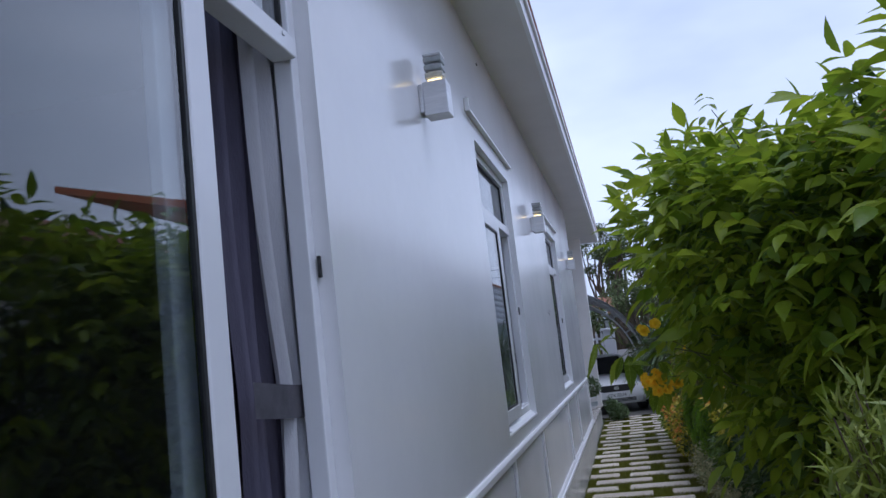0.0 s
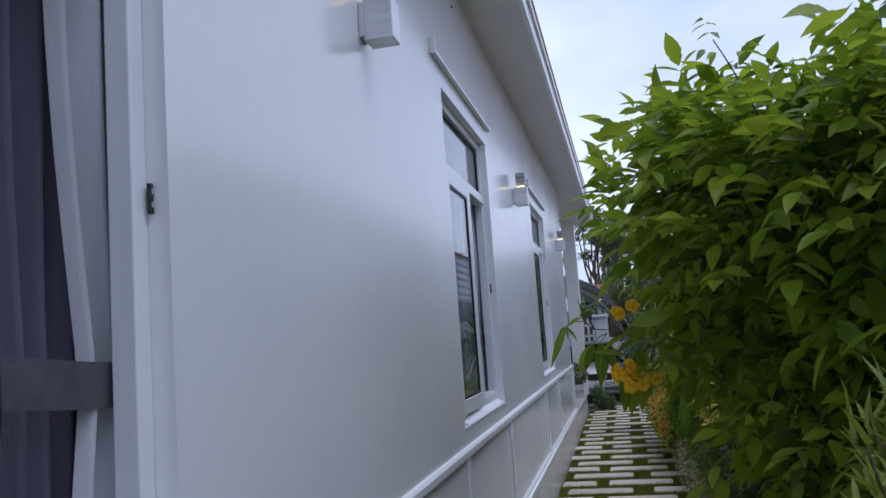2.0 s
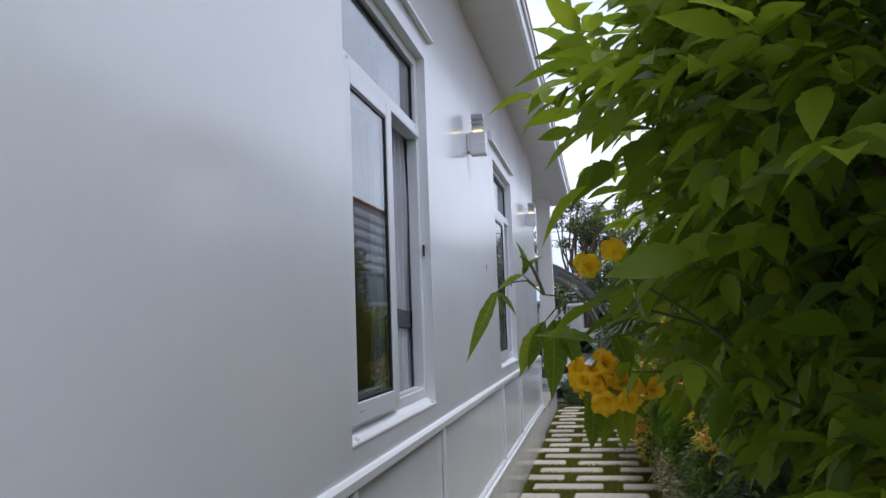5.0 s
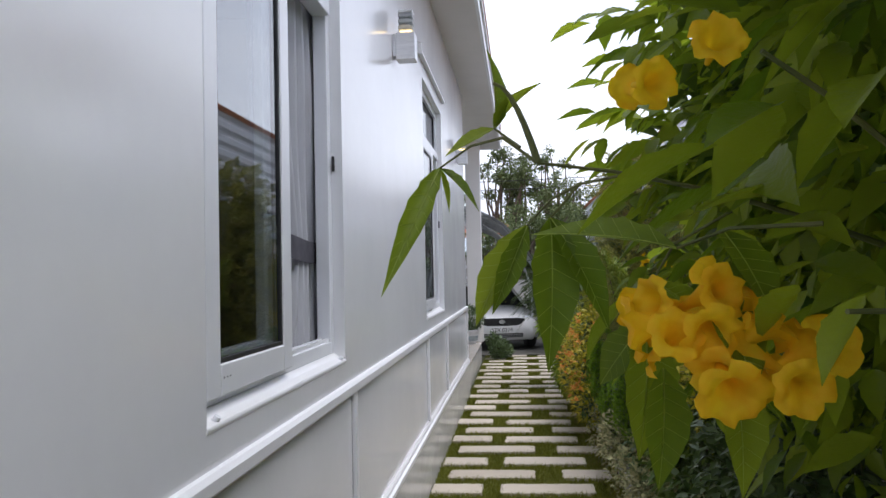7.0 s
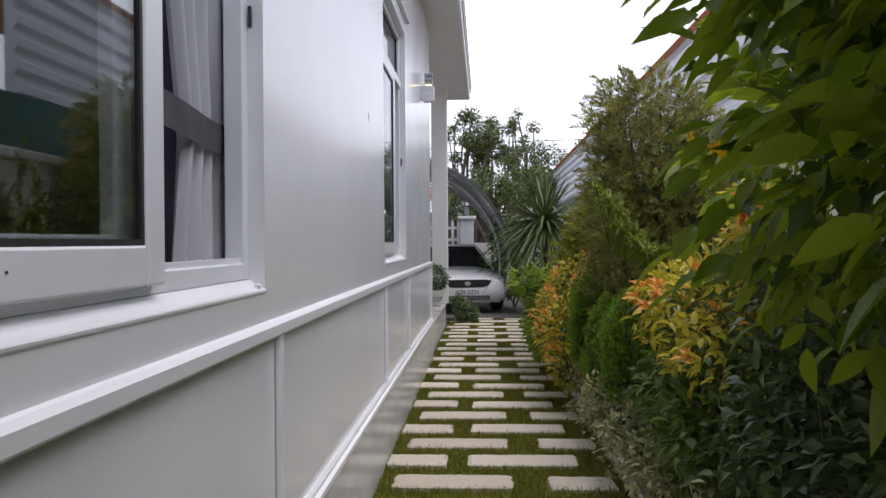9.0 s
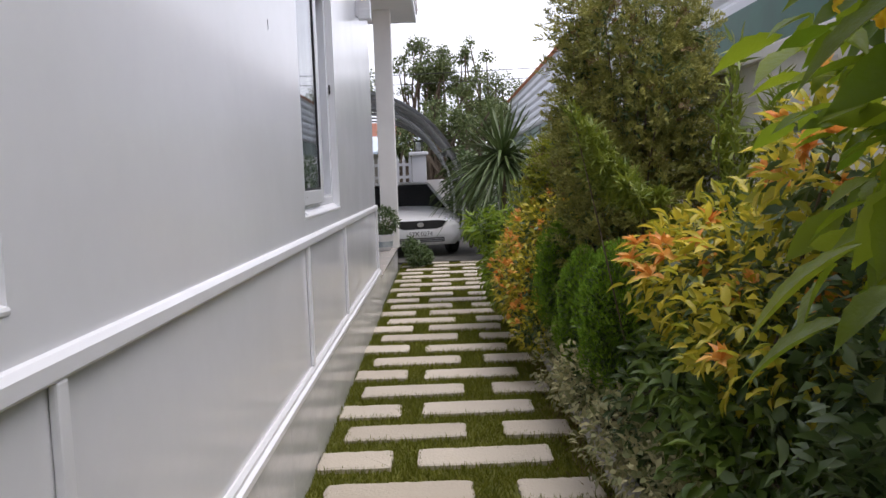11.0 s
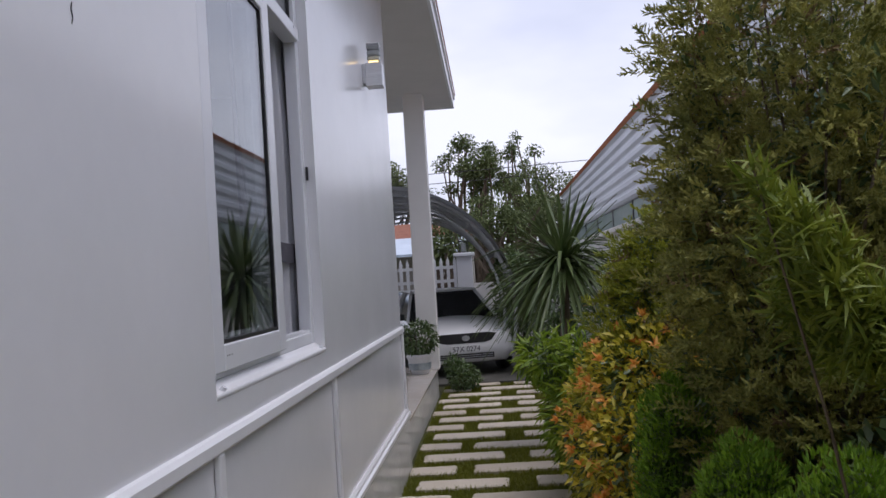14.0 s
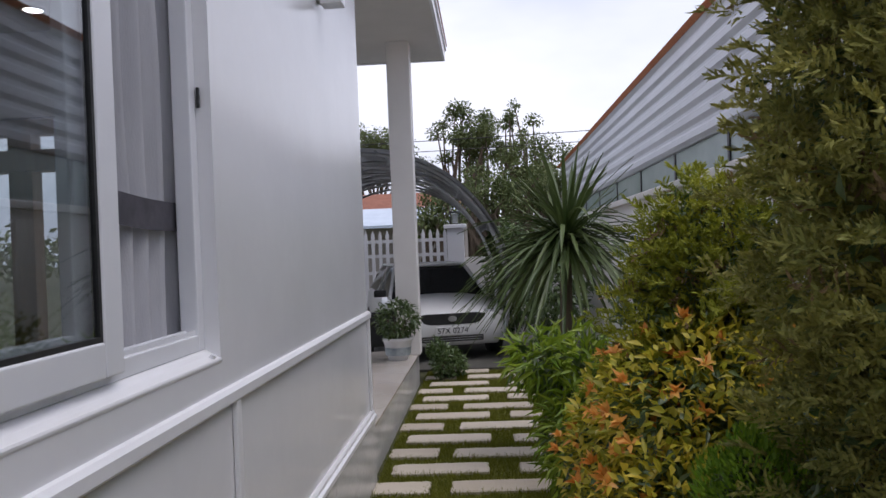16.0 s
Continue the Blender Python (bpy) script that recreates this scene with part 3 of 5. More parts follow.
for i, y0 in enumerate(WIN_Y):
    window(i + 1, y0, SASH_W[i])
    c = thing("curtain", WX, y0, 0.6, "grey curtain gathered by a dark tieback inside the window", "curtain", "window curtains")
    dw = (0.50, 0.72, 0.95)[i]
    a = part("drape", curtain(y0 + 1.66 - dw, dw, (5, 7, 8)[i], 11 + i, M_CURTAIN, x=WX - 0.140, pinch=(0.78, 0.78, 0.86)[i]), M_CURTAIN, c, smooth=True)
    a.matrix_parent_inverse = c.matrix_world.inverted()
    b = part("lining", curtain(y0 + (1.12 if i == 0 else 0.85), 0.30 if i == 0 else 0.55, 4, 31 + i, M_CURTAIN_DARK, x=WX - 0.200, pinch=0.85), M_CURTAIN_DARK, c, "dark mauve lining", smooth=True)
    b.matrix_parent_inverse = c.matrix_world.inverted()
    bm = bmesh.new()
    lo, hi, tw = [], [], (0.60, 0.76, 0.92)[i]
    for k in range(13):
        u = k / 12
        yy = y0 + 1.66 - tw + u * tw
        zz = 1.640 - 0.015 * u - 0.015 * math.sin(math.pi * u)
        xx = WX - 0.140 + 0.036 + 0.006 * math.sin(u * 9)
        lo.append(bm.verts.new((xx, yy, zz - 0.042)))
        hi.append(bm.verts.new((xx, yy, zz + 0.042)))
    for k in range(12):
        bm.faces.new((lo[k], lo[k + 1], hi[k + 1], hi[k]))
    bmesh.ops.solidify(bm, geom=bm.faces[:], thickness=-0.006)
    t = part("tieback", bm, M_TIE, c, "dark grey cloth tieback", smooth=False)
    t.matrix_parent_inverse = c.matrix_world.inverted()


# ---- wall lamps ----
def wall_lamp(y, z):
    """A square wall lamp: metal box below, ribbed clear head above, warm light between."""
    l = thing("wall_lamp", WX, y, z, "square metal wall lamp with a clear ribbed head, lit", "wall lamp", "wall lamps")
    part("back_plate", boxes((0.001, 0.02, -0.045, 0.045, 0.02, 0.15), bevel=0.003), M_LAMP, l)
    part("body", boxes((0.021, 0.13, -0.05, 0.05, 0.0, 0.155), bevel=0.004), M_LAMP, l, "brushed metal box")
    part("led", boxes((0.045, 0.105, -0.03, 0.03, 0.156, 0.168)), M_LAMPGLOW, l, "warm glowing light source")
    for k, z0 in enumerate((0.172, 0.208, 0.244)):
        part("lens", boxes((0.035, 0.118, -0.042, 0.042, z0, z0 + 0.026), bevel=0.006), M_LAMPCLEAR, l, "clear acrylic block")
        if k < 2:
            part("spacer", boxes((0.052, 0.10, -0.028, 0.028, z0 + 0.0265, z0 + 0.0355)), M_LAMPCLEAR, l)
    part("cap", boxes((0.035, 0.118, -0.042, 0.042, 0.272, 0.285), bevel=0.003), M_LAMP, l)
    return l


for y in (3.36, 7.41, 11.75):
    wall_lamp(y, 2.74)

# ---- porch ----
PORCH_X, PORCH_END, PORCH_Z = -0.745, 16.72, 0.345
porch = thing("porch", PORCH_X, WALL_END, 0, "raised porch with polished beige tiles", "porch", kind="structure")
part("slab", boxes((-5.0, -0.03, 0.04, PORCH_END - WALL_END, -0.05, PORCH_Z - 0.022)), M_PLINTH, porch, "grey tiled porch base")
for i in range(7):
    for j in range(3):
        y0 = 0.036 + i * 0.54
        part("tile", boxes((-0.6 * (j + 1) + 0.002, -0.6 * j - 0.002, y0 + 0.002, min(y0 + 0.538, PORCH_END - WALL_END + 0.02), PORCH_Z - 0.022, PORCH_Z), bevel=0.002), M_PORCH, porch)
bm = boxes((-0.975, -0.725, 16.35, 16.60, PORCH_Z, SOFFIT_Z), bevel=0.008)
single("porch_column", bm, M_COLUMN, "square cream painted porch column", "column", "structure")


# ---- garden bed: edging and wall ----
BED_X = 0.62
kerb = thing("bed_edging", BED_X, 0, 0, "weathered concrete edging blocks along the planting bed", "edging", kind="structure")
for k in range(26):
    y0 = -1.0 + 0.72 * k
    part("block", boxes((0.0, 0.07, y0 + 0.004, y0 + 0.712, -0.05, 0.075), bevel=0.008), M_KERB, kerb)
GW = 1.50
gwall = thing("wall_garden", GW, 0, 0, "off-white rendered garden wall with shallow piers", "wall", kind="structure")
part("wall_panel", boxes((0.0, 0.12, -6.0, 26.0, -0.05, 1.87)), M_FENCEWALL, gwall)
for k in range(13):
    y0 = -4.0 + 2.4 * k
    part("pier", boxes((-0.045, -0.001, y0, y0 + 0.22, -0.05, 1.80), bevel=0.004), M_FENCEWALL, gwall)
part("coping", boxes((-0.05, 0.17, -6.0, 26.0, 1.871, 1.93), bevel=0.006), M_FENCEWALL, gwall)


# ---- plants ----
def long_leaf():
    """A pointed leaflet with a toothed edge and a folded midrib."""
    rows = [(0.0, 0.03), (0.10, 0.22), (0.22, 0.40), (0.27, 0.37), (0.40, 0.50), (0.45, 0.45), (0.58, 0.44), (0.63, 0.38), (0.76, 0.27), (0.88, 0.12), (1.0, 0.0)]
    T, F = [], []
    for u, w in rows:
        sag = -0.20 * u * u
        T += [(-w, u, 0.16 * w + sag), (0, u, sag), (w, u, 0.16 * w + sag)]
    for k in range(len(rows) - 1):
        a = 3 * k
        F += [(a, a + 1, a + 4), (a, a + 4, a + 3), (a + 1, a + 2, a + 5), (a + 1, a + 5, a + 4)]
    return np.array(T, float), F


LEAF_LONG = long_leaf()


def compound(rng, bases, dirs, size, pairs=3, droop=0.62):
    """Leaflets of feathered leaves: base points, directions and lengths."""
    P, D, L = [], [], []
    for b, d in zip(bases, dirs):
        d = d / max(np.linalg.norm(d), 1e-6)
        s = np.cross(d, (0, 0, 1.0))
        s = s / max(np.linalg.norm(s), 1e-3)
        n = np.cross(s, d)
        k = size * rng.uniform(0.75, 1.25)
        for j in range(pairs):
            q = b + d * k * (0.45 + 0.62 * j) + np.array((0, 0, -0.05 * k * j * j))
            for sg in (-1, 1):
                P.append(q)
                D.append(d * 0.55 + sg * s * 0.85 - n * 0.15 + np.array((0, 0, -droop)) + rng.normal(0, 0.14, 3))
                L.append(k * rng.uniform(0.85, 1.1))
        q = b + d * k * (0.45 + 0.62 * pairs - 0.2) + np.array((0, 0, -0.05 * k * pairs * pairs))
        P.append(q)
        D.append(d + np.array((0, 0, -1.35 * droop)) + rng.normal(0, 0.12, 3))
        L.append(k * 1.2)
    return np.array(P), np.array(D), np.array(L)


def child_mesh(name, me, parent, label=""):
    ob = new(name, me)
    ob.parent = parent
    ob.matrix_parent_inverse = parent.matrix_world.inverted()
    return tagged(ob, label)


def flower(parent, x, y, z, yaw, nod, size=0.05):
    """A yellow trumpet flower: a flared tube with five ruffled lobes."""
    bm = bmesh.new()
    rows = [(0.10, 0.0), (0.16, 0.35), (0.30, 0.7), (0.48, 0.95), (0.80, 1.08), (1.0, 0.98)]
    n = 30
    rings = []
    for j, (r, h) in enumerate(rows):
        ring = []
        for k in range(n):
            a = 2 * math.pi * k / n
            lobe = 1.0 if j < 4 else 0.86 + 0.16 * abs(math.cos(2.5 * a)) ** 0.45
            ring.append(bm.verts.new((size * r * lobe * math.cos(a), size * r * lobe * math.sin(a), size * (h + (0.10 * math.sin(7 * a + x * 90) * (j - 3) / 2 + 0.05 * math.sin(13 * a + y * 70) * (j - 3) / 2 if j > 3 else 0)))))
        rings.append(ring)
    for u, v in zip(rings, rings[1:]):
        for k in range(n):
            bm.faces.new((u[k], u[(k + 1) % n], v[(k + 1) % n], v[k]))
    bm.faces.new(rings[0][::-1])
    bm.transform(pose(x, y, z, nod, 0, yaw) @ Matrix.Diagonal((1, 1, 1.5, 1)))
    ob = part("flower", bm, M_PETAL, parent, "bright yellow trumpet flower", smooth=True)
    ob.matrix_parent_inverse = parent.matrix_world.inverted()


# yellow trumpet shrub that leans over the path
TEC = thing("flowering_shrub", 0.95, 3.8, -0.03, "tall leafy shrub with yellow trumpet flowers leaning over the path", "shrub")
TBLOBS = [(0.72, 3.75, 1.92, 0.52, 0.80, 0.47), (0.37, 3.60, 2.21, 0.20, 0.30, 0.20), (0.66, 3.30, 2.08, 0.28, 0.40, 0.22), (0.48, 4.40, 2.10, 0.44, 0.50, 0.45), (0.66, 4.95, 2.00, 0.26, 0.45, 0.28), (0.74, 5.5, 1.95, 0.24, 0.40, 0.28), (1.10, 3.05, 1.85, 0.40, 0.62, 0.70), (0.86, 4.75, 1.65, 0.40, 0.55, 0.55),
          (1.10, 4.35, 1.35, 0.36, 0.85, 0.90), (0.80, 3.40, 1.30, 0.34, 0.40, 0.34), (1.20, 2.45, 1.95, 0.28, 0.45, 0.60), (0.74, 5.45, 1.75, 0.42, 0.55, 0.60), (0.95, 6.0, 1.60, 0.34, 0.45, 0.45)]
rng = np.random.default_rng(5)
limbs("trunk", TEC, (0.95, 3.8, -0.03), [(b[0], b[1], b[2] + 0.25 * b[5]) for b in TBLOBS], 0.022, 0.006, M_BARK, 3, bend=0.15)
P, v = cloud(rng, TBLOBS, 2500, 0.40)
# the shrub is bare beside the path at head height, and full above it
side = np.where((P[:, 1] > 3.95) & (P[:, 1] < 6.5), np.interp(P[:, 2], [1.8, 2.2], [0.40, 0.12]), np.interp(P[:, 2], [1.9, 2.2], [0.22, 0.10]))
keep = (P[:, 0] > side) & (P[:, 0] < 1.46) & ((P[:, 1] < 5.6) | (P[:, 0] > 0.62))
P, v = P[keep], v[keep]
P, D, L = compound(rng, P, v * 0.9 + rng.normal(0, 0.5, P.shape) + np.array((-0.1, -0.1, 0.25)), 0.096, droop=0.22)
child_mesh("crown", leaf_mesh("crown", P, D, L, L * 0.42, M_TECOMA, LEAF_LONG, 6, tilt=0.5), TEC, "dense bright green feathered leaves")
# filler leaves whose darker colour stands for the shade inside the crown
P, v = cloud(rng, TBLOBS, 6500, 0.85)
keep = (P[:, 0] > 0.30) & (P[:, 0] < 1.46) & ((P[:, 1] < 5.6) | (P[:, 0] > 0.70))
child_mesh("inner_leaves", leaf_mesh("inner_leaves", P[keep] * 1.0, (v + rng.normal(0, 0.8, P.shape))[keep], 0.10, 0.042, M_INNERSHADE, LEAF_SIMPLE, 7), TEC, "leaves inside the crown, coloured darker to stand for shade")
# long shoots at the top and towards the wall
shoots = [((0.86, 3.4, 2.25), (0.91, 3.25, 2.50)), ((0.42, 3.7, 2.25), (0.30, 3.6, 2.46)),
          ((0.42, 3.98, 1.52), (-0.05, 3.90, 1.65)), ((-0.05, 3.90, 1.65), (-0.098, 3.88, 1.738)), ((0.40, 3.72, 1.45), (0.10, 3.58, 1.68)), ((0.42, 3.66, 1.42), (0.12, 3.50, 1.50)), ((1.15, 2.4, 2.2), (1.22, 2.3, 2.50)),
          ((0.6, 3.4, 2.2), (0.42, 3.2, 2.52)), ((0.62, 3.3, 1.85), (0.34, 3.25, 2.02)), ((0.55, 3.5, 1.75), (0.24, 3.52, 1.95))]
SB, SD = [], []
for k, (a, b) in enumerate(shoots):
    a, b = Vector(a), Vector(b)
    m = a.lerp(b, 0.55) + Vector((0, 0, 0.04))
    child_mesh("branch", finish("branch", tube(bmesh.new(), [a.lerp(m, w).lerp(m.lerp(b, w), w) for w in (0, 0.15, 0.3, 0.45, 0.6, 0.8, 1)], 0.0045, 0.0018, 6), M_STEMGREEN), TEC, "thin arching green shoot")
    way = (b - a).normalized()
    for q in range(0 if k in (2, 3, 4) else 5):
        u = 0.30 + 0.70 * q / 4
        p = a.lerp(b, u) + Vector((0, 0, 0.04 * (1 - abs(2 * u - 1))))
        side = way.cross(Vector((0, 0, 1))).normalized() * (1 if q % 2 else -1)
        SB.append(np.array(p))
        SD.append(np.array(way * (0.5 if q < 4 else 1.2) + side * (0.75 if q < 4 else 0.1) + Vector((0, 0, 0.12))))
P, D, L = compound(rng, SB, SD, 0.070, 2)
tipz = P + 0.9 * L[:, None] * D / np.linalg.norm(D, axis=1, keepdims=True)
ok = ~((tipz[:, 0] < 0.08) & (tipz[:, 2] < 1.62)) & ~((tipz[:, 0] < 0.30) & (tipz[:, 1] > 3.95) & (tipz[:, 2] < 1.95))
P, D, L = P[ok], D[ok], L[ok]
child_mesh("shoot_leaves", leaf_mesh("shoot_leaves", P, D, L, L * 0.40, M_TECOMA, LEAF_LONG, 9, tilt=0.25), TEC, "bright green leaves on the shoots")
# big leaflets that hang nearest the path, one by one
near_leaf = leaf_mesh("leaflet", [(0, 0, 0)], [(0, 1, 0)], 1.0, 0.40, M_TECOMA, LEAF_LONG, 2, tilt=0.0)
rnd = random.Random(12)
NB, ND = [], []
for k in range(70):
    x, y, z = rnd.uniform(0.24, 0.44), rnd.uniform(3.4, 5.2), rnd.uniform(1.40, 2.25)
    if (abs(y - 3.5) < 0.3 and z < 1.70) or (3.85 < y < 4.5 and z < 1.95) or (y >= 4.5 and z < 1.68):
        continue
    NB.append(np.array((x, y, z)))
    ND.append(np.array((rnd.uniform(-0.8, 0.1), rnd.uniform(-0.9, 0.3), rnd.uniform(-0.1, 0.35))))
P, D, L = compound(rng, NB, ND, 0.088, 2)
child_mesh("near_leaves", leaf_mesh("near_leaves", P, D, L, L * 0.37, M_TECOMA, LEAF_LONG, 14, tilt=0.3), TEC, "bright green feathered leaves over the path")


rib_bm = tube(bmesh.new(), [(0, u, -0.20 * u * u) for u in (0.0, 0.2, 0.4, 0.6, 0.8, 0.97)], 0.009, 0.003, 5)
for u in (0.12, 0.24, 0.36, 0.48, 0.60, 0.72):
    for sg in (-1, 1):
        w = 0.40 * (0.42 if u < 0.55 else 0.30)
        tube(rib_bm, [(0, u, -0.20 * u * u), (sg * w, u + 0.11, 0.16 * w / 0.40 - 0.20 * (u + 0.11) ** 2 + 0.004)], 0.0022, 0.0012, 4)
rib_mesh = finish("midrib", rib_bm, M_RIB)


def hang(base, tip, wide=0.40):
    """One leaflet from base to tip."""
    b, t = Vector(base), Vector(tip)
    yv = (t - b).normalized()
    xv = yv.cross(Vector((0.3, -0.6, 0.7))).normalized()
    zv = xv.cross(yv)
    l = (t - b).length * 1.04
    ob = new("leaflet", near_leaf)
    ob.parent = TEC
    ob.matrix_parent_inverse = TEC.matrix_world.inverted()
    ob.matrix_basis = Matrix.Translation(b) @ Matrix((xv, yv, zv)).transposed().to_4x4() @ Matrix.Diagonal((l * wide / 0.40, l, l, 1))
    rib = new("midrib", rib_mesh)
    rib.parent = ob
    tagged(rib, "pale green midrib")


for b, wide, tips in (((-0.175, 4.03, 1.665), 0.17, ((-0.227, 3.91, 1.528), (-0.205, 4.08, 1.648), (-0.158, 4.02, 1.611), (-0.12, 3.97, 1.62))),
                      ((-0.10, 3.95, 1.70), 0.26, ((-0.155, 3.92, 1.675), (-0.085, 3.87, 1.775), (-0.055, 3.88, 1.75))),
                      ((-0.035, 3.97, 1.592), 0.34, ((-0.032, 3.88, 1.436), (0.035, 3.90, 1.480))),
                      ((-0.062, 4.08, 1.590), 0.28, ((-0.110, 4.07, 1.475), (-0.156, 4.14, 1.452))),
                      ((0.075, 3.97, 1.465), 0.46, ((0.076, 3.947, 1.308), (0.139, 3.93, 1.411), (0.014, 4.00, 1.386))),
                      ((0.097, 4.049, 1.512), 0.36, ((0.0, 4.17, 1.425), (0.170, 4.03, 1.470))),
                      ((0.061, 3.70, 1.545), 0.30, ((-0.055, 3.72, 1.580),)),
                      ((0.099, 3.70, 1.560), 0.42, ((0.125, 3.62, 1.500), (0.165, 3.72, 1.515))),
                      ((0.050, 3.72, 1.440), 0.46, ((0.048, 3.69, 1.345),)),
                      ((0.105, 3.70, 1.440), 0.46, ((0.110, 3.66, 1.350), (0.155, 3.70, 1.400))),
                      ((0.078, 3.655, 1.512), 0.50, ((0.098, 3.585, 1.452),))):
    for t in tips:
        hang(b, t, wide)
for run in (((-0.05, 3.90, 1.65), (-0.09, 3.93, 1.685), (-0.13, 3.98, 1.685), (-0.175, 4.03, 1.665)), ((-0.07, 3.91, 1.67), (-0.10, 3.95, 1.70)),
            ((0.06, 3.92, 1.638), (0.0, 3.95, 1.63), (-0.035, 3.97, 1.592)), ((0.0, 3.95, 1.63), (-0.03, 4.02, 1.62), (-0.062, 4.08, 1.590)), ((0.20, 4.05, 1.60), (0.13, 4.07, 1.56), (0.097, 4.049, 1.512), (0.075, 3.97, 1.465)), ((0.16, 3.64, 1.56), (0.10, 3.68, 1.56), (0.061, 3.70, 1.545))):
    child_mesh("petiole", finish("petiole", tube(bmesh.new(), [Vector(q) for q in run], 0.0022, 0.0014, 5), M_STEMGREEN), TEC)
rf = random.Random(31)
for cx, cy, cz, spread, count in ((0.055, 3.64, 1.470, 0.016, 4), (0.086, 3.62, 1.458, 0.020, 5), (0.124, 3.60, 1.450, 0.022, 4), (0.070, 3.64, 1.496, 0.012, 3), (0.056, 3.66, 1.502, 0.014, 5), (0.052, 3.78, 1.705, 0.012, 2), (0.106, 3.75, 1.715, 0.006, 1), (0.40, 5.70, 1.56, 0.03, 3)):
    for k in range(count):
        a = 360.0 * k / count
        flower(TEC, cx + rf.uniform(-1, 1) * spread * 1.3, cy + rf.uniform(-0.6, 0.6) * spread, cz + rf.uniform(-0.8, 0.5) * spread, a + rf.uniform(-30, 30), rf.uniform(55, 120), size=rf.uniform(0.021, 0.028))


def needle_shrub(name, label, x, y, z0, tops, material, seed, L=0.07, W=0.012, n=2600, group=""):
    """A shrub of upright shoots set with narrow leaves like bottle brushes."""
    s = thing(name, x, y, -0.03, label, "shrub", group)
    r = random.Random(seed)
    rng = np.random.default_rng(seed)
    limbs("trunk", s, (x, y, -0.03), tops if len(tops) > 20 else tops[::6], 0.006, 0.002, M_BARK, seed, bend=0.05)
    P, D = [], []
    per = n // len(tops)
    for t in tops:
        t, b = np.array(t), np.array((x + (t[0] - x) * 0.6, y + (t[1] - y) * 0.6, z0))
        u = rng.random(per) ** 0.7
        P.append(b + (t - b) * u[:, None] + rng.normal(0, 0.012, (per, 3)))
        d = rng.normal(0, 1, (per, 3))
        D.append(d + (t - b) / np.linalg.norm(t - b) * 1.1)
    P, D = np.concatenate(P), np.concatenate(D)
    child_mesh("foliage", leaf_mesh("foliage", P, D, L * rng.uniform(0.7, 1.2, len(P)), W, material, LEAF_BLADE, seed), s)
    return s


def tops_in(seed, n, x, y, rx, ry, z0, z1):
    r = random.Random(seed)
    out = []
    for _ in range(n):
        a, q = r.uniform(0, 6.28), r.random() ** 0.5
        out.append((x + rx * q * math.cos(a), y + ry * q * math.sin(a), z1 - (z1 - z0) * q * r.uniform(0.3, 1.0)))
    return out


needle_shrub("needle_shrub", "lime green narrow-leaved shrub at the edge of the bed", 0.66, 2.05, 0.60, tops_in(1, 70, 0.64, 2.05, 0.30, 0.48, 1.0, 1.60), M_PODO, 21, L=0.075, W=0.011, n=7500, group="needle shrubs")
needle_shrub("needle_shrub", "upright yellow-green narrow-leaved shrub", 0.92, 8.35, 1.22, [(0.46, 8.12, 1.63), (0.50, 8.2, 1.50), (0.56, 8.05, 1.42), (0.62, 8.15, 1.40), (0.68, 8.0, 1.28), (0.55, 8.3, 1.38), (0.75, 8.1, 1.22), (0.50, 8.05, 1.55), (0.54, 8.2, 1.58), (0.60, 8.25, 1.46), (0.66, 8.1, 1.38), (0.72, 8.2, 1.33), (0.80, 8.05, 1.26), (0.64, 7.98, 1.32), (0.58, 8.1, 1.50)], M_PODO, 22, L=0.066, W=0.008, n=4800, group="needle shrubs")
needle_shrub("needle_shrub", "tall thin narrow-leaved shrub against the garden wall", 1.25, 8.4, 1.0, tops_in(3, 8, 1.22, 8.2, 0.16, 0.30, 1.3, 2.1), M_PODO, 23, L=0.10, W=0.014, n=800, group="needle shrubs")


def leafy_shrub(name, label, base, blobs, n, L, W, material, seed, tip=None, tips=0, group="", inner=True, shape=LEAF_SIMPLE, droop=0.15):
    s = thing(name, base[0], base[1], -0.03, label, "shrub", group)
    limbs("trunk", s, (base[0], base[1], -0.03), [(b[0], b[1], b[2] + 0.3 * b[5]) for b in blobs] + [(b[0] + 0.5 * b[3], b[1] - 0.4 * b[4], b[2]) for b in blobs], 0.010, 0.004, M_BARK, seed, bend=0.06)
    foliage("foliage", s, blobs, n, L, W, material, seed, shape, droop=droop)
    # core leaves in dark green whatever the shrub: inner shade painted by colour
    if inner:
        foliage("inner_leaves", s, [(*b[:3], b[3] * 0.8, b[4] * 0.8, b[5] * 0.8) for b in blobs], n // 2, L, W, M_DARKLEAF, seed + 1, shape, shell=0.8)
    if tip:
        rng = np.random.default_rng(seed + 2)
        P, D = [], []
        for _ in range(tips):
            b = blobs[rng.integers(len(blobs))]
            v = rng.normal(size=3)
            v[2] = abs(v[2]) * 0.9 + 0.1
            v[0] -= 0.35
            v /= np.linalg.norm(v)
            c = np.array(b[:3]) + v * np.array(b[3:]) * 1.02
            for _ in range(9):
                P.append(c)
                D.append(v * 0.6 + rng.normal(0, 0.6, 3) + np.array((0, 0, 0.25)))
        child_mesh("young_leaves", leaf_mesh("young_leaves", P, D, L * rng.uniform(0.55, 1.05, len(P)), W * 0.9, tip, shape, seed + 3), s, "young coloured leaves at the shoot tips")
    return s


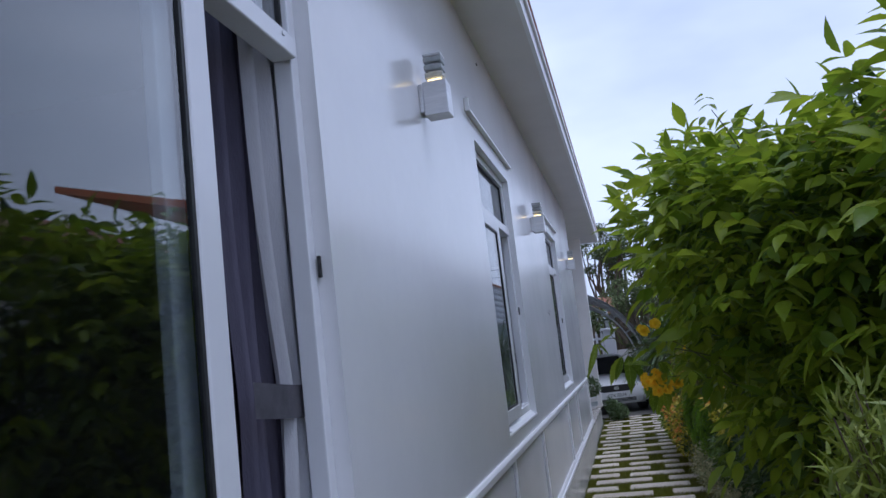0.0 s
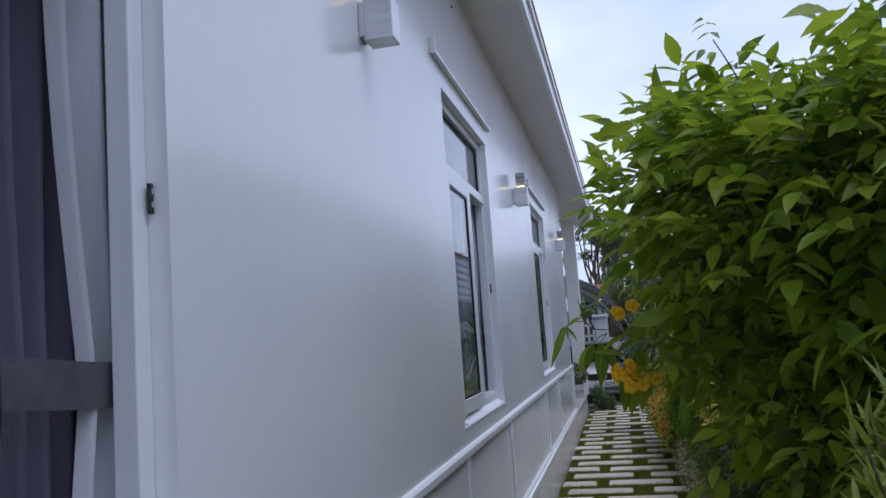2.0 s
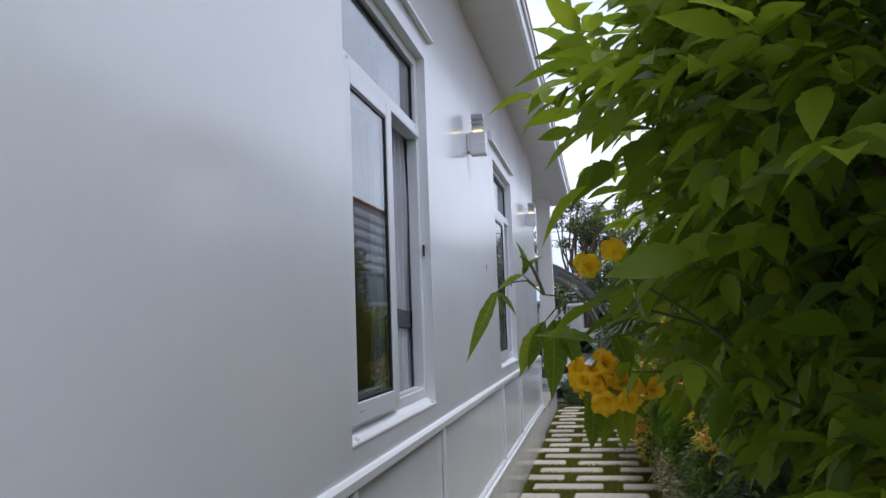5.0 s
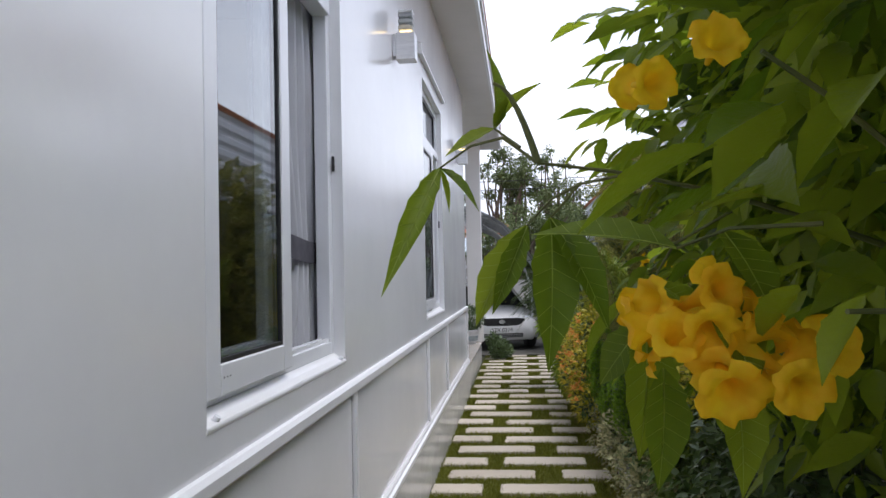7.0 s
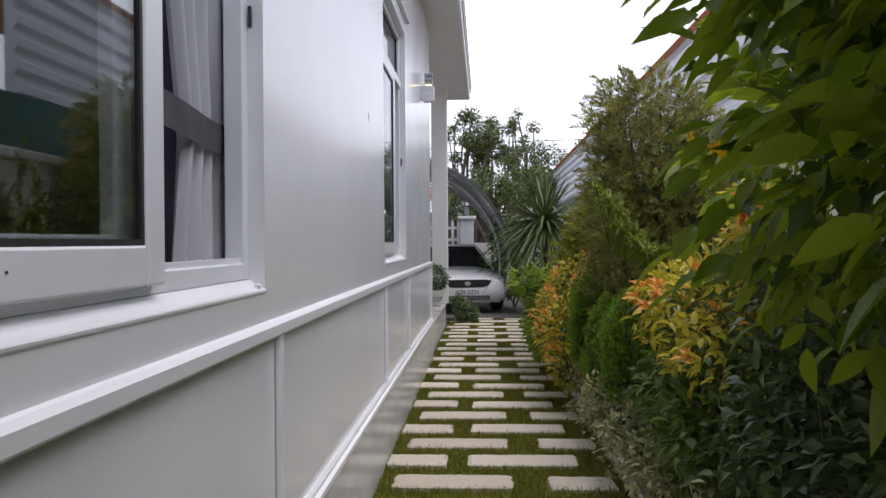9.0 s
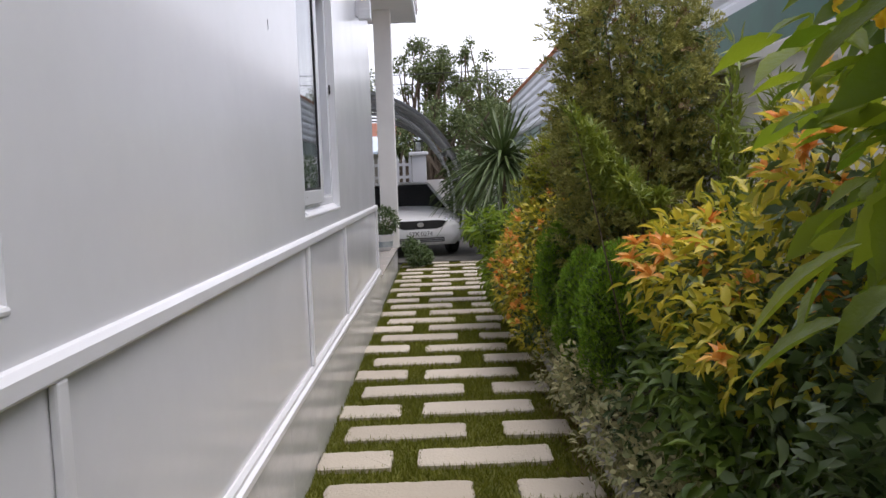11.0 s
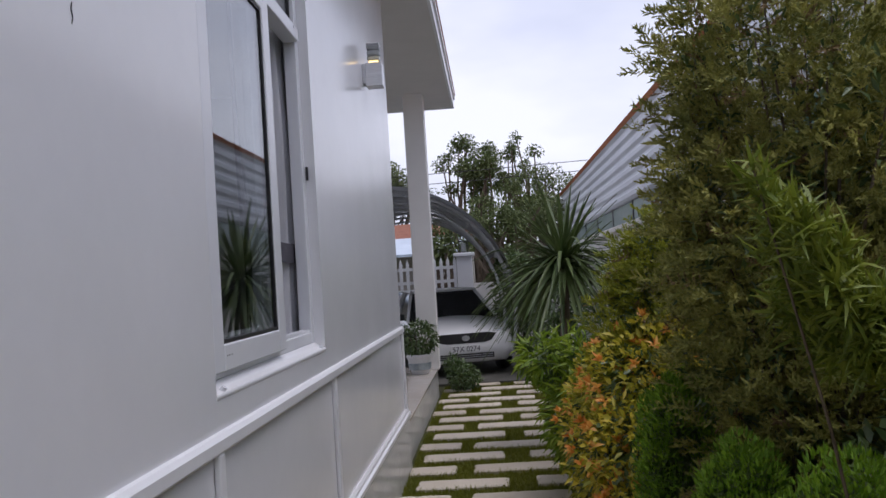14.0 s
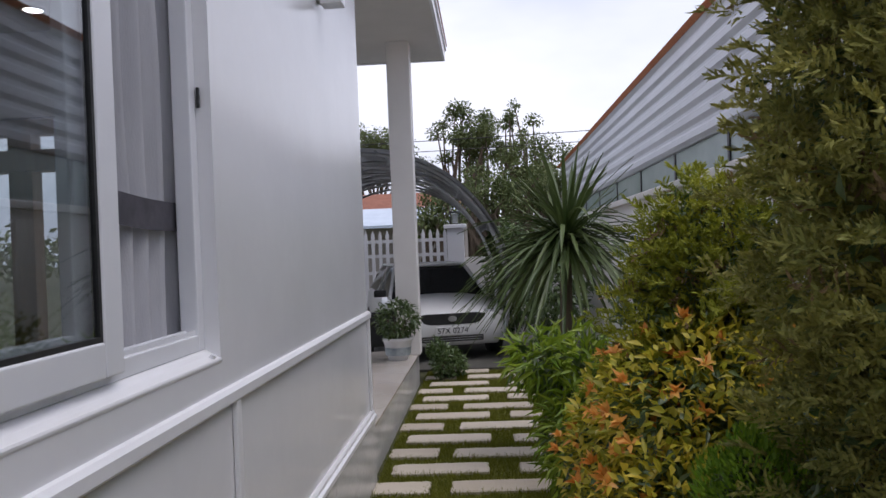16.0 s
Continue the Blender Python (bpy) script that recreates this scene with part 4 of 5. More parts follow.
# orange-tipped shrubs
osh = leafy_shrub("orange_tipped_shrub", "bushy shrub with yellow leaves and orange young tips", (0.95, 7.35), [(0.94, 7.35, 0.98, 0.34, 0.50, 0.26), (1.05, 7.85, 1.02, 0.34, 0.40, 0.28), (0.82, 7.70, 0.98, 0.24, 0.32, 0.22), (0.84, 7.0, 0.86, 0.24, 0.34, 0.18), (0.96, 6.95, 1.34, 0.17, 0.24, 0.26), (1.08, 7.25, 1.30, 0.16, 0.22, 0.24)], 2400, 0.072, 0.032, M_YELLOWLEAF, 41, M_ORANGELEAF, 40, "orange-tipped shrubs", shape=LEAF_BROAD)
# low leaves take the darker tone, so shade under the shrub is painted in
foliage("lower_leaves", osh, [(0.92, 7.35, 0.66, 0.36, 0.52, 0.32), (0.82, 7.0, 0.52, 0.28, 0.40, 0.30), (1.05, 7.85, 0.66, 0.34, 0.40, 0.34)], 2600, 0.075, 0.036, M_INNERSHADE, 42, LEAF_BROAD, label="green leaves low on the shrub, with shade in their colour")
leafy_shrub("orange_tipped_shrub", "bushy shrub with yellow leaves and orange young tips", (0.85, 10.55), [(0.72, 10.55, 0.85, 0.34, 0.40, 0.36), (0.58, 10.25, 0.62, 0.24, 0.30, 0.28), (0.62, 10.95, 0.75, 0.28, 0.35, 0.32), (0.95, 10.7, 0.9, 0.35, 0.5, 0.32), (0.46, 10.5, 0.52, 0.17, 0.30, 0.24), (0.48, 11.1, 0.58, 0.18, 0.30, 0.26), (0.50, 10.05, 0.36, 0.15, 0.24, 0.18)], 6800, 0.055, 0.024, M_YELLOWLEAF, 45, M_ORANGELEAF, 90, "orange-tipped shrubs")
# mid-green filler shrubs
leafy_shrub("leafy_shrub", "dense dark green hedge shrub in the bed", (1.05, 5.7), [(1.0, 5.55, 0.75, 0.36, 0.6, 0.5), (0.95, 6.2, 0.7, 0.34, 0.5, 0.5), (1.1, 6.6, 0.95, 0.34, 0.5, 0.45), (1.15, 5.0, 0.8, 0.3, 0.5, 0.5)], 6000, 0.07, 0.032, M_DARKLEAF, 51, group="leafy shrubs")
leafy_shrub("leafy_shrub", "dense dark green hedge shrub in the bed", (1.0, 3.4), [(0.92, 3.9, 0.55, 0.32, 0.6, 0.45), (0.95, 3.1, 0.55, 0.34, 0.6, 0.5), (1.0, 2.2, 0.6, 0.34, 0.6, 0.5), (0.98, 1.2, 0.6, 0.34, 0.6, 0.5)], 7000, 0.07, 0.032, M_DARKLEAF, 53, group="leafy shrubs")
leafy_shrub("leafy_shrub", "green bush with long drooping leaves by the drive", (0.66, 12.0), [(0.28, 11.75, 0.92, 0.15, 0.25, 0.13), (0.48, 11.8, 0.82, 0.22, 0.40, 0.24), (0.46, 11.5, 0.55, 0.18, 0.28, 0.28), (0.50, 12.2, 0.45, 0.20, 0.35, 0.35)], 2100, 0.11, 0.020, M_LIME, 55, group="leafy shrubs", droop=0.4)
leafy_shrub("leafy_shrub", "dark green bush against the garden wall", (1.15, 9.6), [(1.1, 9.6, 0.7, 0.34, 0.7, 0.5), (1.1, 8.6, 0.6, 0.34, 0.6, 0.5), (1.1, 11.6, 0.8, 0.34, 0.8, 0.6)], 5000, 0.07, 0.03, M_DARKLEAF, 57, group="leafy shrubs")
leafy_shrub("leafy_shrub", "small dark bush beside the porch", (-0.55, 16.9), [(-0.52, 16.85, 0.20, 0.13, 0.22, 0.20), (-0.44, 17.1, 0.16, 0.18, 0.22, 0.14), (-0.60, 17.05, 0.30, 0.10, 0.15, 0.14), (-0.36, 16.9, 0.12, 0.12, 0.16, 0.10)], 1100, 0.06, 0.028, M_DARKLEAF, 59, group="leafy shrubs")
leafy_shrub("leafy_shrub", "dark climbing shrub beside the carport", (0.45, 19.8), [(0.35, 19.8, 1.35, 0.4, 0.6, 0.55), (0.3, 19.2, 0.7, 0.3, 0.5, 0.5), (0.9, 18.5, 1.0, 0.5, 1.2, 0.8)], 2600, 0.12, 0.05, M_DARKLEAF, 61, group="leafy shrubs")
leafy_shrub("leafy_shrub", "broad-leaved green undergrowth beneath the conifers", (0.85, 9.0), [(0.76, 7.9, 0.42, 0.18, 0.3, 0.28), (0.74, 8.9, 0.42, 0.16, 0.28, 0.28), (0.72, 10.05, 0.40, 0.18, 0.25, 0.28), (0.82, 6.6, 0.45, 0.2, 0.5, 0.35), (0.84, 5.6, 0.42, 0.2, 0.5, 0.32)], 2600, 0.065, 0.036, M_DARKLEAF, 63, group="leafy shrubs", shape=LEAF_BROAD, inner=False)
# bare upright stems under the hedge
bm = bmesh.new()
r = random.Random(19)
for k in range(150):
    x, y = r.uniform(0.74, 1.25), r.uniform(4.6, 7.6)
    lean = Vector((r.uniform(-0.08, 0.05), r.uniform(-0.08, 0.08), r.uniform(0.45, 0.95)))
    foot = Vector((x, y, -0.03))
    tube(bm, (foot, foot + lean * 0.5 + Vector((r.uniform(-0.02, 0.02), r.uniform(-0.02, 0.02), 0)), foot + lean), 0.0065, 0.003, 5)
single("hedge_stems", bm, M_STEMGREEN, "thin upright green-brown stems under the hedge", "stems", "stuff")
# low variegated plants along the edging
low = thing("border_plants", 0.66, 9.0, 0.0, "low variegated plants spilling over the edging", "border plants", kind="stuff")
lb = []
r = random.Random(8)
for k in range(46):
    y = 5.2 + k * 0.14 + r.uniform(-0.08, 0.08)
    lb.append((0.68 + r.uniform(-0.10, 0.08), y, 0.22 + r.uniform(-0.08, 0.16), 0.14, 0.16, 0.17))
foliage("foliage", low, lb, 8500, 0.042, 0.022, M_VARIEG, 71, droop=0.0)
low2 = thing("border_plants", 0.66, 3.0, 0.0, "low variegated plants spilling over the edging", "border plants", kind="stuff")
lb = [(0.72 + r.uniform(-0.08, 0.08), 0.8 + k * 0.16, 0.20 + r.uniform(-0.06, 0.12), 0.13, 0.15, 0.18) for k in range(28)]
foliage("foliage", low2, lb, 4500, 0.035, 0.018, M_VARIEG, 72, droop=0.0)


def fans(rng, P, A, length, steps, blades):
    """Flat feathery fans: base points and axes; side twigs alternate along each axis, set with short blades."""
    n = len(P)
    A = A / np.linalg.norm(A, axis=1, keepdims=True)
    S = np.cross(A, rng.normal(size=(n, 3)))
    S /= np.linalg.norm(S, axis=1, keepdims=True)
    ln = length * rng.uniform(0.6, 1.3, n)
    u = (np.arange(steps) + 0.5) / steps
    sign = np.where(np.arange(steps) % 2, 1.0, -1.0)
    node = P[:, None] + A[:, None] * (ln[:, None] * u)[..., None] + np.array((0, 0, -0.30)) * (ln[:, None] * u * u)[..., None]
    twig = A[:, None] * 0.75 + S[:, None] * (sign * (0.95 - 0.6 * u))[None, :, None] + rng.normal(0, 0.16, (n, steps, 3))
    twig /= np.linalg.norm(twig, axis=2, keepdims=True)
    tl = ln[:, None] * (0.42 - 0.22 * u)[None]
    w = (np.arange(blades) + 0.3) / blades
    B = node[:, :, None] + twig[:, :, None] * (tl[:, :, None] * w)[..., None]
    D = twig[:, :, None] + rng.normal(0, 0.30, (n, steps, blades, 3))
    return B.reshape(-1, 3), D.reshape(-1, 3)


def plume_conifer(name, label, x, y, z0, z1, r0, wide, material, seed, n, length, L, W, category="shrub"):
    """A feathery conifer: limbs round a trunk that end in fans of scale leaves, thickest at the height share wide."""
    s = thing(name, x, y, -0.03, label, category)
    rng = np.random.default_rng(seed)
    lumps, tips = [], []
    for k in range(64):
        u = (k + 0.5) / 64
        rad = r0 * (0.45 + 0.55 * u / wide if u < wide else max(0.03, 1 - ((u - wide) / (1.04 - wide)) ** 2) ** 0.6)
        a = k * 2.4 + rng.uniform(-0.4, 0.4)
        q = rad * rng.uniform(0.25, 0.85)
        b = 0.05 + 0.22 * rad * rng.uniform(0.6, 1.4)
        lumps.append((x + q * math.cos(a), y + q * math.sin(a), z0 + (z1 - z0) * u, b, b, b * 1.7))
        tips.append(lumps[-1][:3])
    limbs("trunk", s, (x, y, -0.03), [(x, y, z1 - 0.25)], 0.035, 0.006, M_BARK, seed, bend=0.03)
    tagged(limbs("twig_mass", s, (x, y, z0 - 0.25), tips, 0.010, 0.003, M_BARK, seed + 1, sides=4, bend=0.03), kind="stuff")
    P, v = cloud(rng, lumps, n, 0.55)
    out = P - np.array((x, y, 0.0))
    out[:, 2] = 0
    out /= np.maximum(np.linalg.norm(out, axis=1, keepdims=True), 0.05)
    A = v * 0.55 + out * 0.65 + rng.normal(0, 0.30, P.shape) + np.array((0, 0, 0.75))
    old = rng.random(n) < 0.07
    B, D = fans(rng, P[~old], A[~old], length, 11, 6)
    child_mesh("foliage", leaf_mesh("foliage", B, D, L * rng.uniform(0.7, 1.25, len(B)), W, material, LEAF_BLADE, seed, tilt=1.0), s)
    B, D = fans(rng, P[old] - v[old] * 0.03, A[old] - np.array((0, 0, 0.5)), length, 9, 4)
    child_mesh("withered_foliage", leaf_mesh("withered_foliage", B, D, L, W, M_CYPBROWN, LEAF_BLADE, seed + 3, tilt=1.0), s, "brown withered sprays")
    # added core that closes gaps; its dark colour stands for inner shade
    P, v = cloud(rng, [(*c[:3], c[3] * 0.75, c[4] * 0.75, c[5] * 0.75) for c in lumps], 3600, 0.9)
    child_mesh("inner_leaves", leaf_mesh("inner_leaves", P, v + rng.normal(0, 0.8, P.shape), 0.055, 0.017, M_DARKLEAF, LEAF_SIMPLE, seed + 5), s, "inner sprays coloured dark to stand for shade")
    return s


plume_conifer("cypress", "tall dark olive cypress with feathery branches", 1.00, 9.28, 0.62, 2.38, 0.62, 0.50, M_CYPRESS, 81, 4400, 0.092, 0.017, 0.0062, "tree")


def dwarf_conifer(x, y, z0, z1, r, seed):
    """A compact conifer: an egg of rounded, tightly packed fans of scale leaves."""
    s = thing("dwarf_conifer", x, y, -0.03, "rounded vivid green dwarf conifer", "shrub", "dwarf conifers")
    rng = np.random.default_rng(seed)
    h = (z1 - z0) / 2
    k = np.arange(64)
    cz = 1 - 2 * (k + 0.5) / 64
    a = k * 2.39996 + rng.normal(0, 0.25, 64)
    ring = np.sqrt(1 - cz * cz)
    lump = np.stack((x + 0.80 * r * ring * np.cos(a), y + 0.80 * r * ring * np.sin(a), z0 + h + 0.84 * h * cz + rng.normal(0, 0.015, 64)), 1)
    limbs("trunk", s, (x, y, -0.03), [(x, y, z1 - 0.15)], 0.022, 0.006, M_BARK, seed, bend=0.02)
    lr = r * rng.uniform(0.20, 0.50, 64)
    blobs = [(*map(float, c), float(q), float(q), float(q) * 1.6) for c, q in zip(lump, lr)]
    P, v = cloud(rng, blobs, 15000, 0.22)
    D = v * 0.75 + rng.normal(0, 0.28, P.shape) + np.array((0, 0, 0.85))
    child_mesh("foliage", leaf_mesh("foliage", P, D, 0.020 * rng.uniform(0.7, 1.3, len(P)), 0.0065, M_THUJA, LEAF_BLADE, seed, tilt=0.8), s)
    # core of the egg, coloured dark where shade would fall
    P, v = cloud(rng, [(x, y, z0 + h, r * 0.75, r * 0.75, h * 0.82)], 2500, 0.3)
    child_mesh("inner_leaves", leaf_mesh("inner_leaves", P, v + rng.normal(0, 0.6, P.shape), 0.05, 0.022, M_DARKLEAF, LEAF_SIMPLE, seed + 1), s, "inner leaves coloured dark to stand for shade")
    return s


dwarf_conifer(0.71, 8.45, 0.35, 1.02, 0.165, 83)
dwarf_conifer(0.63, 9.62, 0.40, 1.05, 0.145, 84)
dwarf_conifer(0.66, 9.02, 0.28, 0.93, 0.14, 85)
plume_conifer("yellow_conifer", "yellow-green feathery conifer in the bed", 0.88, 10.9, 0.55, 1.62, 0.38, 0.5, M_CYPRESS2, 86, 1800, 0.10, 0.020, 0.0068)


# sword-leaved palm
def sword_palm(x, y, z_trunk, n, L, seed):
    s = thing("sword_palm", x, y, -0.03, "spiky green sword-leaved palm with a full rosette", "palm")
    rng = np.random.default_rng(seed)
    limbs("trunk", s, (x, y, -0.03), [(x, y, z_trunk)], 0.05, 0.04, M_BARK, seed, sides=8, bend=0.01)
    bm = bmesh.new()
    for k in range(n):
        a = rng.uniform(0, 2 * math.pi)
        el = math.asin(rng.uniform(-0.45, 0.99))
        l = L * rng.uniform(0.7, 1.12) * (1.0 if el > 0.6 else 1.12)
        sag = rng.uniform(0.06, 0.20) if el > 0.7 else rng.uniform(0.30, 0.62)
        d = Vector((math.cos(a) * math.cos(el), math.sin(a) * math.cos(el), math.sin(el)))
        sd = d.cross(Vector((0, 0, 1))).normalized()
        b = Vector((x, y, z_trunk + rng.uniform(-0.12, 0.08)))
        prev = None
        for j in range(5):
            u = j / 4
            c = b + d * l * u + Vector((0, 0, -sag * l * u * u))
            w = 0.021 * (1 - u) ** 0.5 * (0.6 + 0.8 * u) + 0.001
            cur = (bm.verts.new(c - sd * w), bm.verts.new(c + Vector((0, 0, -0.006))), bm.verts.new(c + sd * w))
            if prev:
                bm.faces.new((prev[0], prev[1], cur[1], cur[0]))
                bm.faces.new((prev[1], prev[2], cur[2], cur[1]))
            prev = cur
    child_mesh("rosette", finish("rosette", bm, M_SWORD), s, "long stiff sword-shaped leaves")


sword_palm(0.60, 13.4, 1.55, 280, 0.72, 91)


# ---- neighbour building behind the garden wall ----
nb = thing("neighbour_building", 2.6, 18, -0.03, "long neighbour building with white corrugated siding and a rusty orange ridge", "building")
bm = boxes((2.42, 6.2, 9.8, 30.0, -0.03, 2.02))
ob = part("wall", bm, M_FENCEWALL, nb)
ob.matrix_parent_inverse = nb.matrix_world.inverted()
bm = bmesh.new()
k, z = 0, 2.48
prof = []
while z < 3.58:
    prof += [(2.22, z), (2.18, z + 0.045), (2.18, z + 0.11), (2.22, z + 0.15)]
    z += 0.182
prof += [(2.22, 3.66), (2.29, 3.66), (2.29, 2.48)]
prism(bm, prof, "y", 9.8, 30.0)
ob = part("siding", bm, M_SHEET, nb, "white horizontal corrugated steel siding")
ob.matrix_parent_inverse = nb.matrix_world.inverted()
bm = bmesh.new()
prism(bm, [(2.12, 3.665), (2.17, 3.62), (2.34, 3.67), (6.2, 4.68), (6.2, 4.78), (2.30, 3.77)], "y", 9.7, 30.1)
ob = part("roof", bm, M_RUST, nb, "rusty orange roof with a capped edge")
ob.matrix_parent_inverse = nb.matrix_world.inverted()
bm = boxes((2.26, 2.28, 12.2, 30.0, 2.03, 2.475))
ob = part("glazing", bm, M_PALEGLASS, nb, "band of frosted greenish glazing")
ob.matrix_parent_inverse = nb.matrix_world.inverted()
bm = bmesh.new()
for yy in range(13, 30, 2):
    box(bm, 2.245, 2.258, yy - 0.03, yy + 0.03, 2.03, 2.475)
box(bm, 2.20, 2.30, 9.8, 30.0, 1.97, 2.018)
ob = part("mullion", bm, M_BLACK, nb, "dark beam and bars of the glazing")
ob.matrix_parent_inverse = nb.matrix_world.inverted()
single("green_screen", boxes((2.05, 2.08, 6.5, 12.0, 1.99, 2.46)), M_GREENTARP, "dark green sheet screen behind the garden wall", "screen")
single("screen_rail", boxes((2.02, 2.06, 6.5, 12.1, 1.945, 1.988), (2.085, 2.125, 7.0, 7.04, -0.03, 2.45), (2.085, 2.125, 11.5, 11.54, -0.03, 2.45)), M_BLACK, "dark metal rail carrying the screen", "rail")

nh = thing("neighbour_house", 5.5, 3, -0.03, "low neighbour house with a red clay roof", "building")
ob = part("wall", boxes((3.75, 7.5, -4.0, 9.5, -0.03, 3.10)), M_FARWALL, nh)
ob.matrix_parent_inverse = nh.matrix_world.inverted()
bm = bmesh.new()
prism(bm, [(3.45, 3.12), (3.45, 3.22), (5.6, 4.05), (7.8, 3.22), (7.8, 3.12)], "y", -4.2, 9.65)
ob = part("roof", bm, M_TILEROOF, nh, "red clay roof")
ob.matrix_parent_inverse = nh.matrix_world.inverted()

# ---- drive and carport ----
# shade under car and carport is put into the drive's colour
single("drive", boxes((-5.0, 1.45, 17.55, 27.0, -0.034, -0.004)), M_ROAD, "worn drive under the carport, its colour darkened for shade", "drive", "structure")
cp = thing("carport", -1.6, 20, 0, "arched galvanised steel carport with a curved sheet roof", "carport")
R, CX, CZ = 1.92, -1.6, 0.90


def arc(r, y, a0=-0.35, a1=3.49, n=40):
    return [(CX + r * math.cos(a0 + (a1 - a0) * k / n), y, CZ + r * math.sin(a0 + (a1 - a0) * k / n)) for k in range(n + 1)]


for y in (18.45, 19.5, 20.55, 21.6, 22.6):
    ob = part("arch", tube(bmesh.new(), arc(R, y), 0.028, sides=6), M_STEEL, cp)
    ob.matrix_parent_inverse = cp.matrix_world.inverted()
    ob = part("inner_arch", tube(bmesh.new(), arc(R - 0.17, y), 0.02, sides=6), M_STEEL, cp)
    ob.matrix_parent_inverse = cp.matrix_world.inverted()
    for k in range(0, 41, 3):
        ob = part("web", tube(bmesh.new(), (arc(R - 0.17, y)[k], arc(R, y)[k]), 0.012, sides=4), M_STEEL, cp)
        ob.matrix_parent_inverse = cp.matrix_world.inverted()
for k in range(3, 38, 4):
    p = arc(R + 0.035, 18.3)[k]
    ob = part("purlin", tube(bmesh.new(), (p, (p[0], 22.8, p[2])), 0.018, sides=4), M_STEEL, cp)
    ob.matrix_parent_inverse = cp.matrix_world.inverted()
bm = bmesh.new()
u = [bm.verts.new(p) for p in arc(R + 0.06, 18.25, 0.1, 3.04)]
w = [bm.verts.new((p.co.x, 22.9, p.co.z)) for p in u]
for a in range(40):
    bm.faces.new((u[a], u[a + 1], w[a + 1], w[a]))
bmesh.ops.solidify(bm, geom=bm.faces[:], thickness=0.01)
ob = part("roof_sheet", bm, M_STEEL, cp, "grey curved sheet roof", smooth=True)
ob.matrix_parent_inverse = cp.matrix_world.inverted()


# ---- car ----
def car(x, y):
    """A small white hatchback, nose towards -y."""
    c = thing("car", x, y, 0, "white hatchback parked under the carport, nose out", "car")
    c.matrix_basis = pose(x, y, 0, 0, 0, 14)
    W = 0.81
    # body: cross-sections along the length (y, half width, belt height, sill height)
    secs = [(0.00, 0.60, 0.52, 0.24), (0.06, 0.72, 0.60, 0.20), (0.25, 0.78, 0.68, 0.19), (0.60, W, 0.755, 0.19), (1.00, W, 0.81, 0.19), (2.4, W, 0.86, 0.19), (3.4, W, 0.88, 0.21), (3.75, 0.76, 0.84, 0.26), (3.85, 0.68, 0.76, 0.30)]
    bm = bmesh.new()
    rings = []
    for yy, hw, top, low in secs:
        pts = []
        prof = [(-0.86, low), (-1.0, low + 0.12), (-1.0, (top + low) / 2), (-0.96, top - 0.06), (-0.86, top - 0.005), (-0.45, top + 0.035), (0, top + 0.045), (0.45, top + 0.035), (0.86, top - 0.005), (0.96, top - 0.06), (1.0, (top + low) / 2), (1.0, low + 0.12), (0.86, low)]
        rings.append([bm.verts.new((hw * a, yy, b)) for a, b in prof])
    n = len(rings[0])
    for u, v in zip(rings, rings[1:]):
        for k in range(n - 1):
            bm.faces.new((u[k], u[k + 1], v[k + 1], v[k]))
        bm.faces.new((u[n - 1], u[0], v[0], v[n - 1]))
    bm.faces.new(rings[0])
    bm.faces.new(rings[-1][::-1])
    bmesh.ops.recalc_face_normals(bm, faces=bm.faces[:])
    part("body", bm, M_CARPAINT, c, "white painted body", smooth=True)
    # glasshouse
    bm = bmesh.new()
    lo = [(-0.70, 0.90, 0.80), (0.70, 0.90, 0.80), (0.73, 3.55, 0.87), (-0.73, 3.55, 0.87)]
    hi = [(-0.53, 1.62, 1.235), (0.53, 1.62, 1.235), (0.54, 3.25, 1.25), (-0.54, 3.25, 1.25)]
    a, b = [bm.verts.new(p) for p in lo], [bm.verts.new(p) for p in hi]
    for k in range(4):
        bm.faces.new((a[k], a[(k + 1) % 4], b[(k + 1) % 4], b[k]))
    bm.faces.new(b)
    bmesh.ops.recalc_face_normals(bm, faces=bm.faces[:])
    part("glasshouse", bm, M_CARGLASS, c, "dark tinted windows")
    part("roof", boxes((-0.54, 0.54, 1.58, 3.27, 1.228, 1.275), bevel=0.02), M_CARPAINT, c, "white roof panel", smooth=False)
    for sx in (-1, 1):
        part("pillar", tube(bmesh.new(), ((sx * 0.715, 0.88, 0.81), (sx * 0.53, 1.62, 1.245)), 0.028, sides=6), M_CARPAINT, c)
        part("pillar", tube(bmesh.new(), ((sx * 0.735, 2.2, 0.84), (sx * 0.545, 2.25, 1.245)), 0.03, sides=6), M_CARPAINT, c)
        m = part("side_mirror", boxes((sx * 0.74, sx * 0.92, 1.02, 1.09, 0.83, 0.93), bevel=0.02), M_BLACK, c, "black side mirror")
        h = part("headlight", boxes((sx * 0.46, sx * 0.74, 0.10, 0.24, 0.55, 0.66), bevel=0.025), M_CHROME, c, "clear headlight")
        part("fog_light", boxes((sx * 0.50, sx * 0.64, 0.035, 0.07, 0.33, 0.39), bevel=0.012), M_BLACK, c, "dark fog light recess")
    bm = bmesh.new()
    prism(bm, [(-0.46, 0.61), (-0.38, 0.51), (-0.28, 0.485), (0.28, 0.485), (0.38, 0.51), (0.46, 0.61), (0.34, 0.628), (-0.34, 0.628)], "y", -0.006, 0.08)
    g = part("grille", bm, M_BLACK, c, "black upper grille")
    bm = bmesh.new()
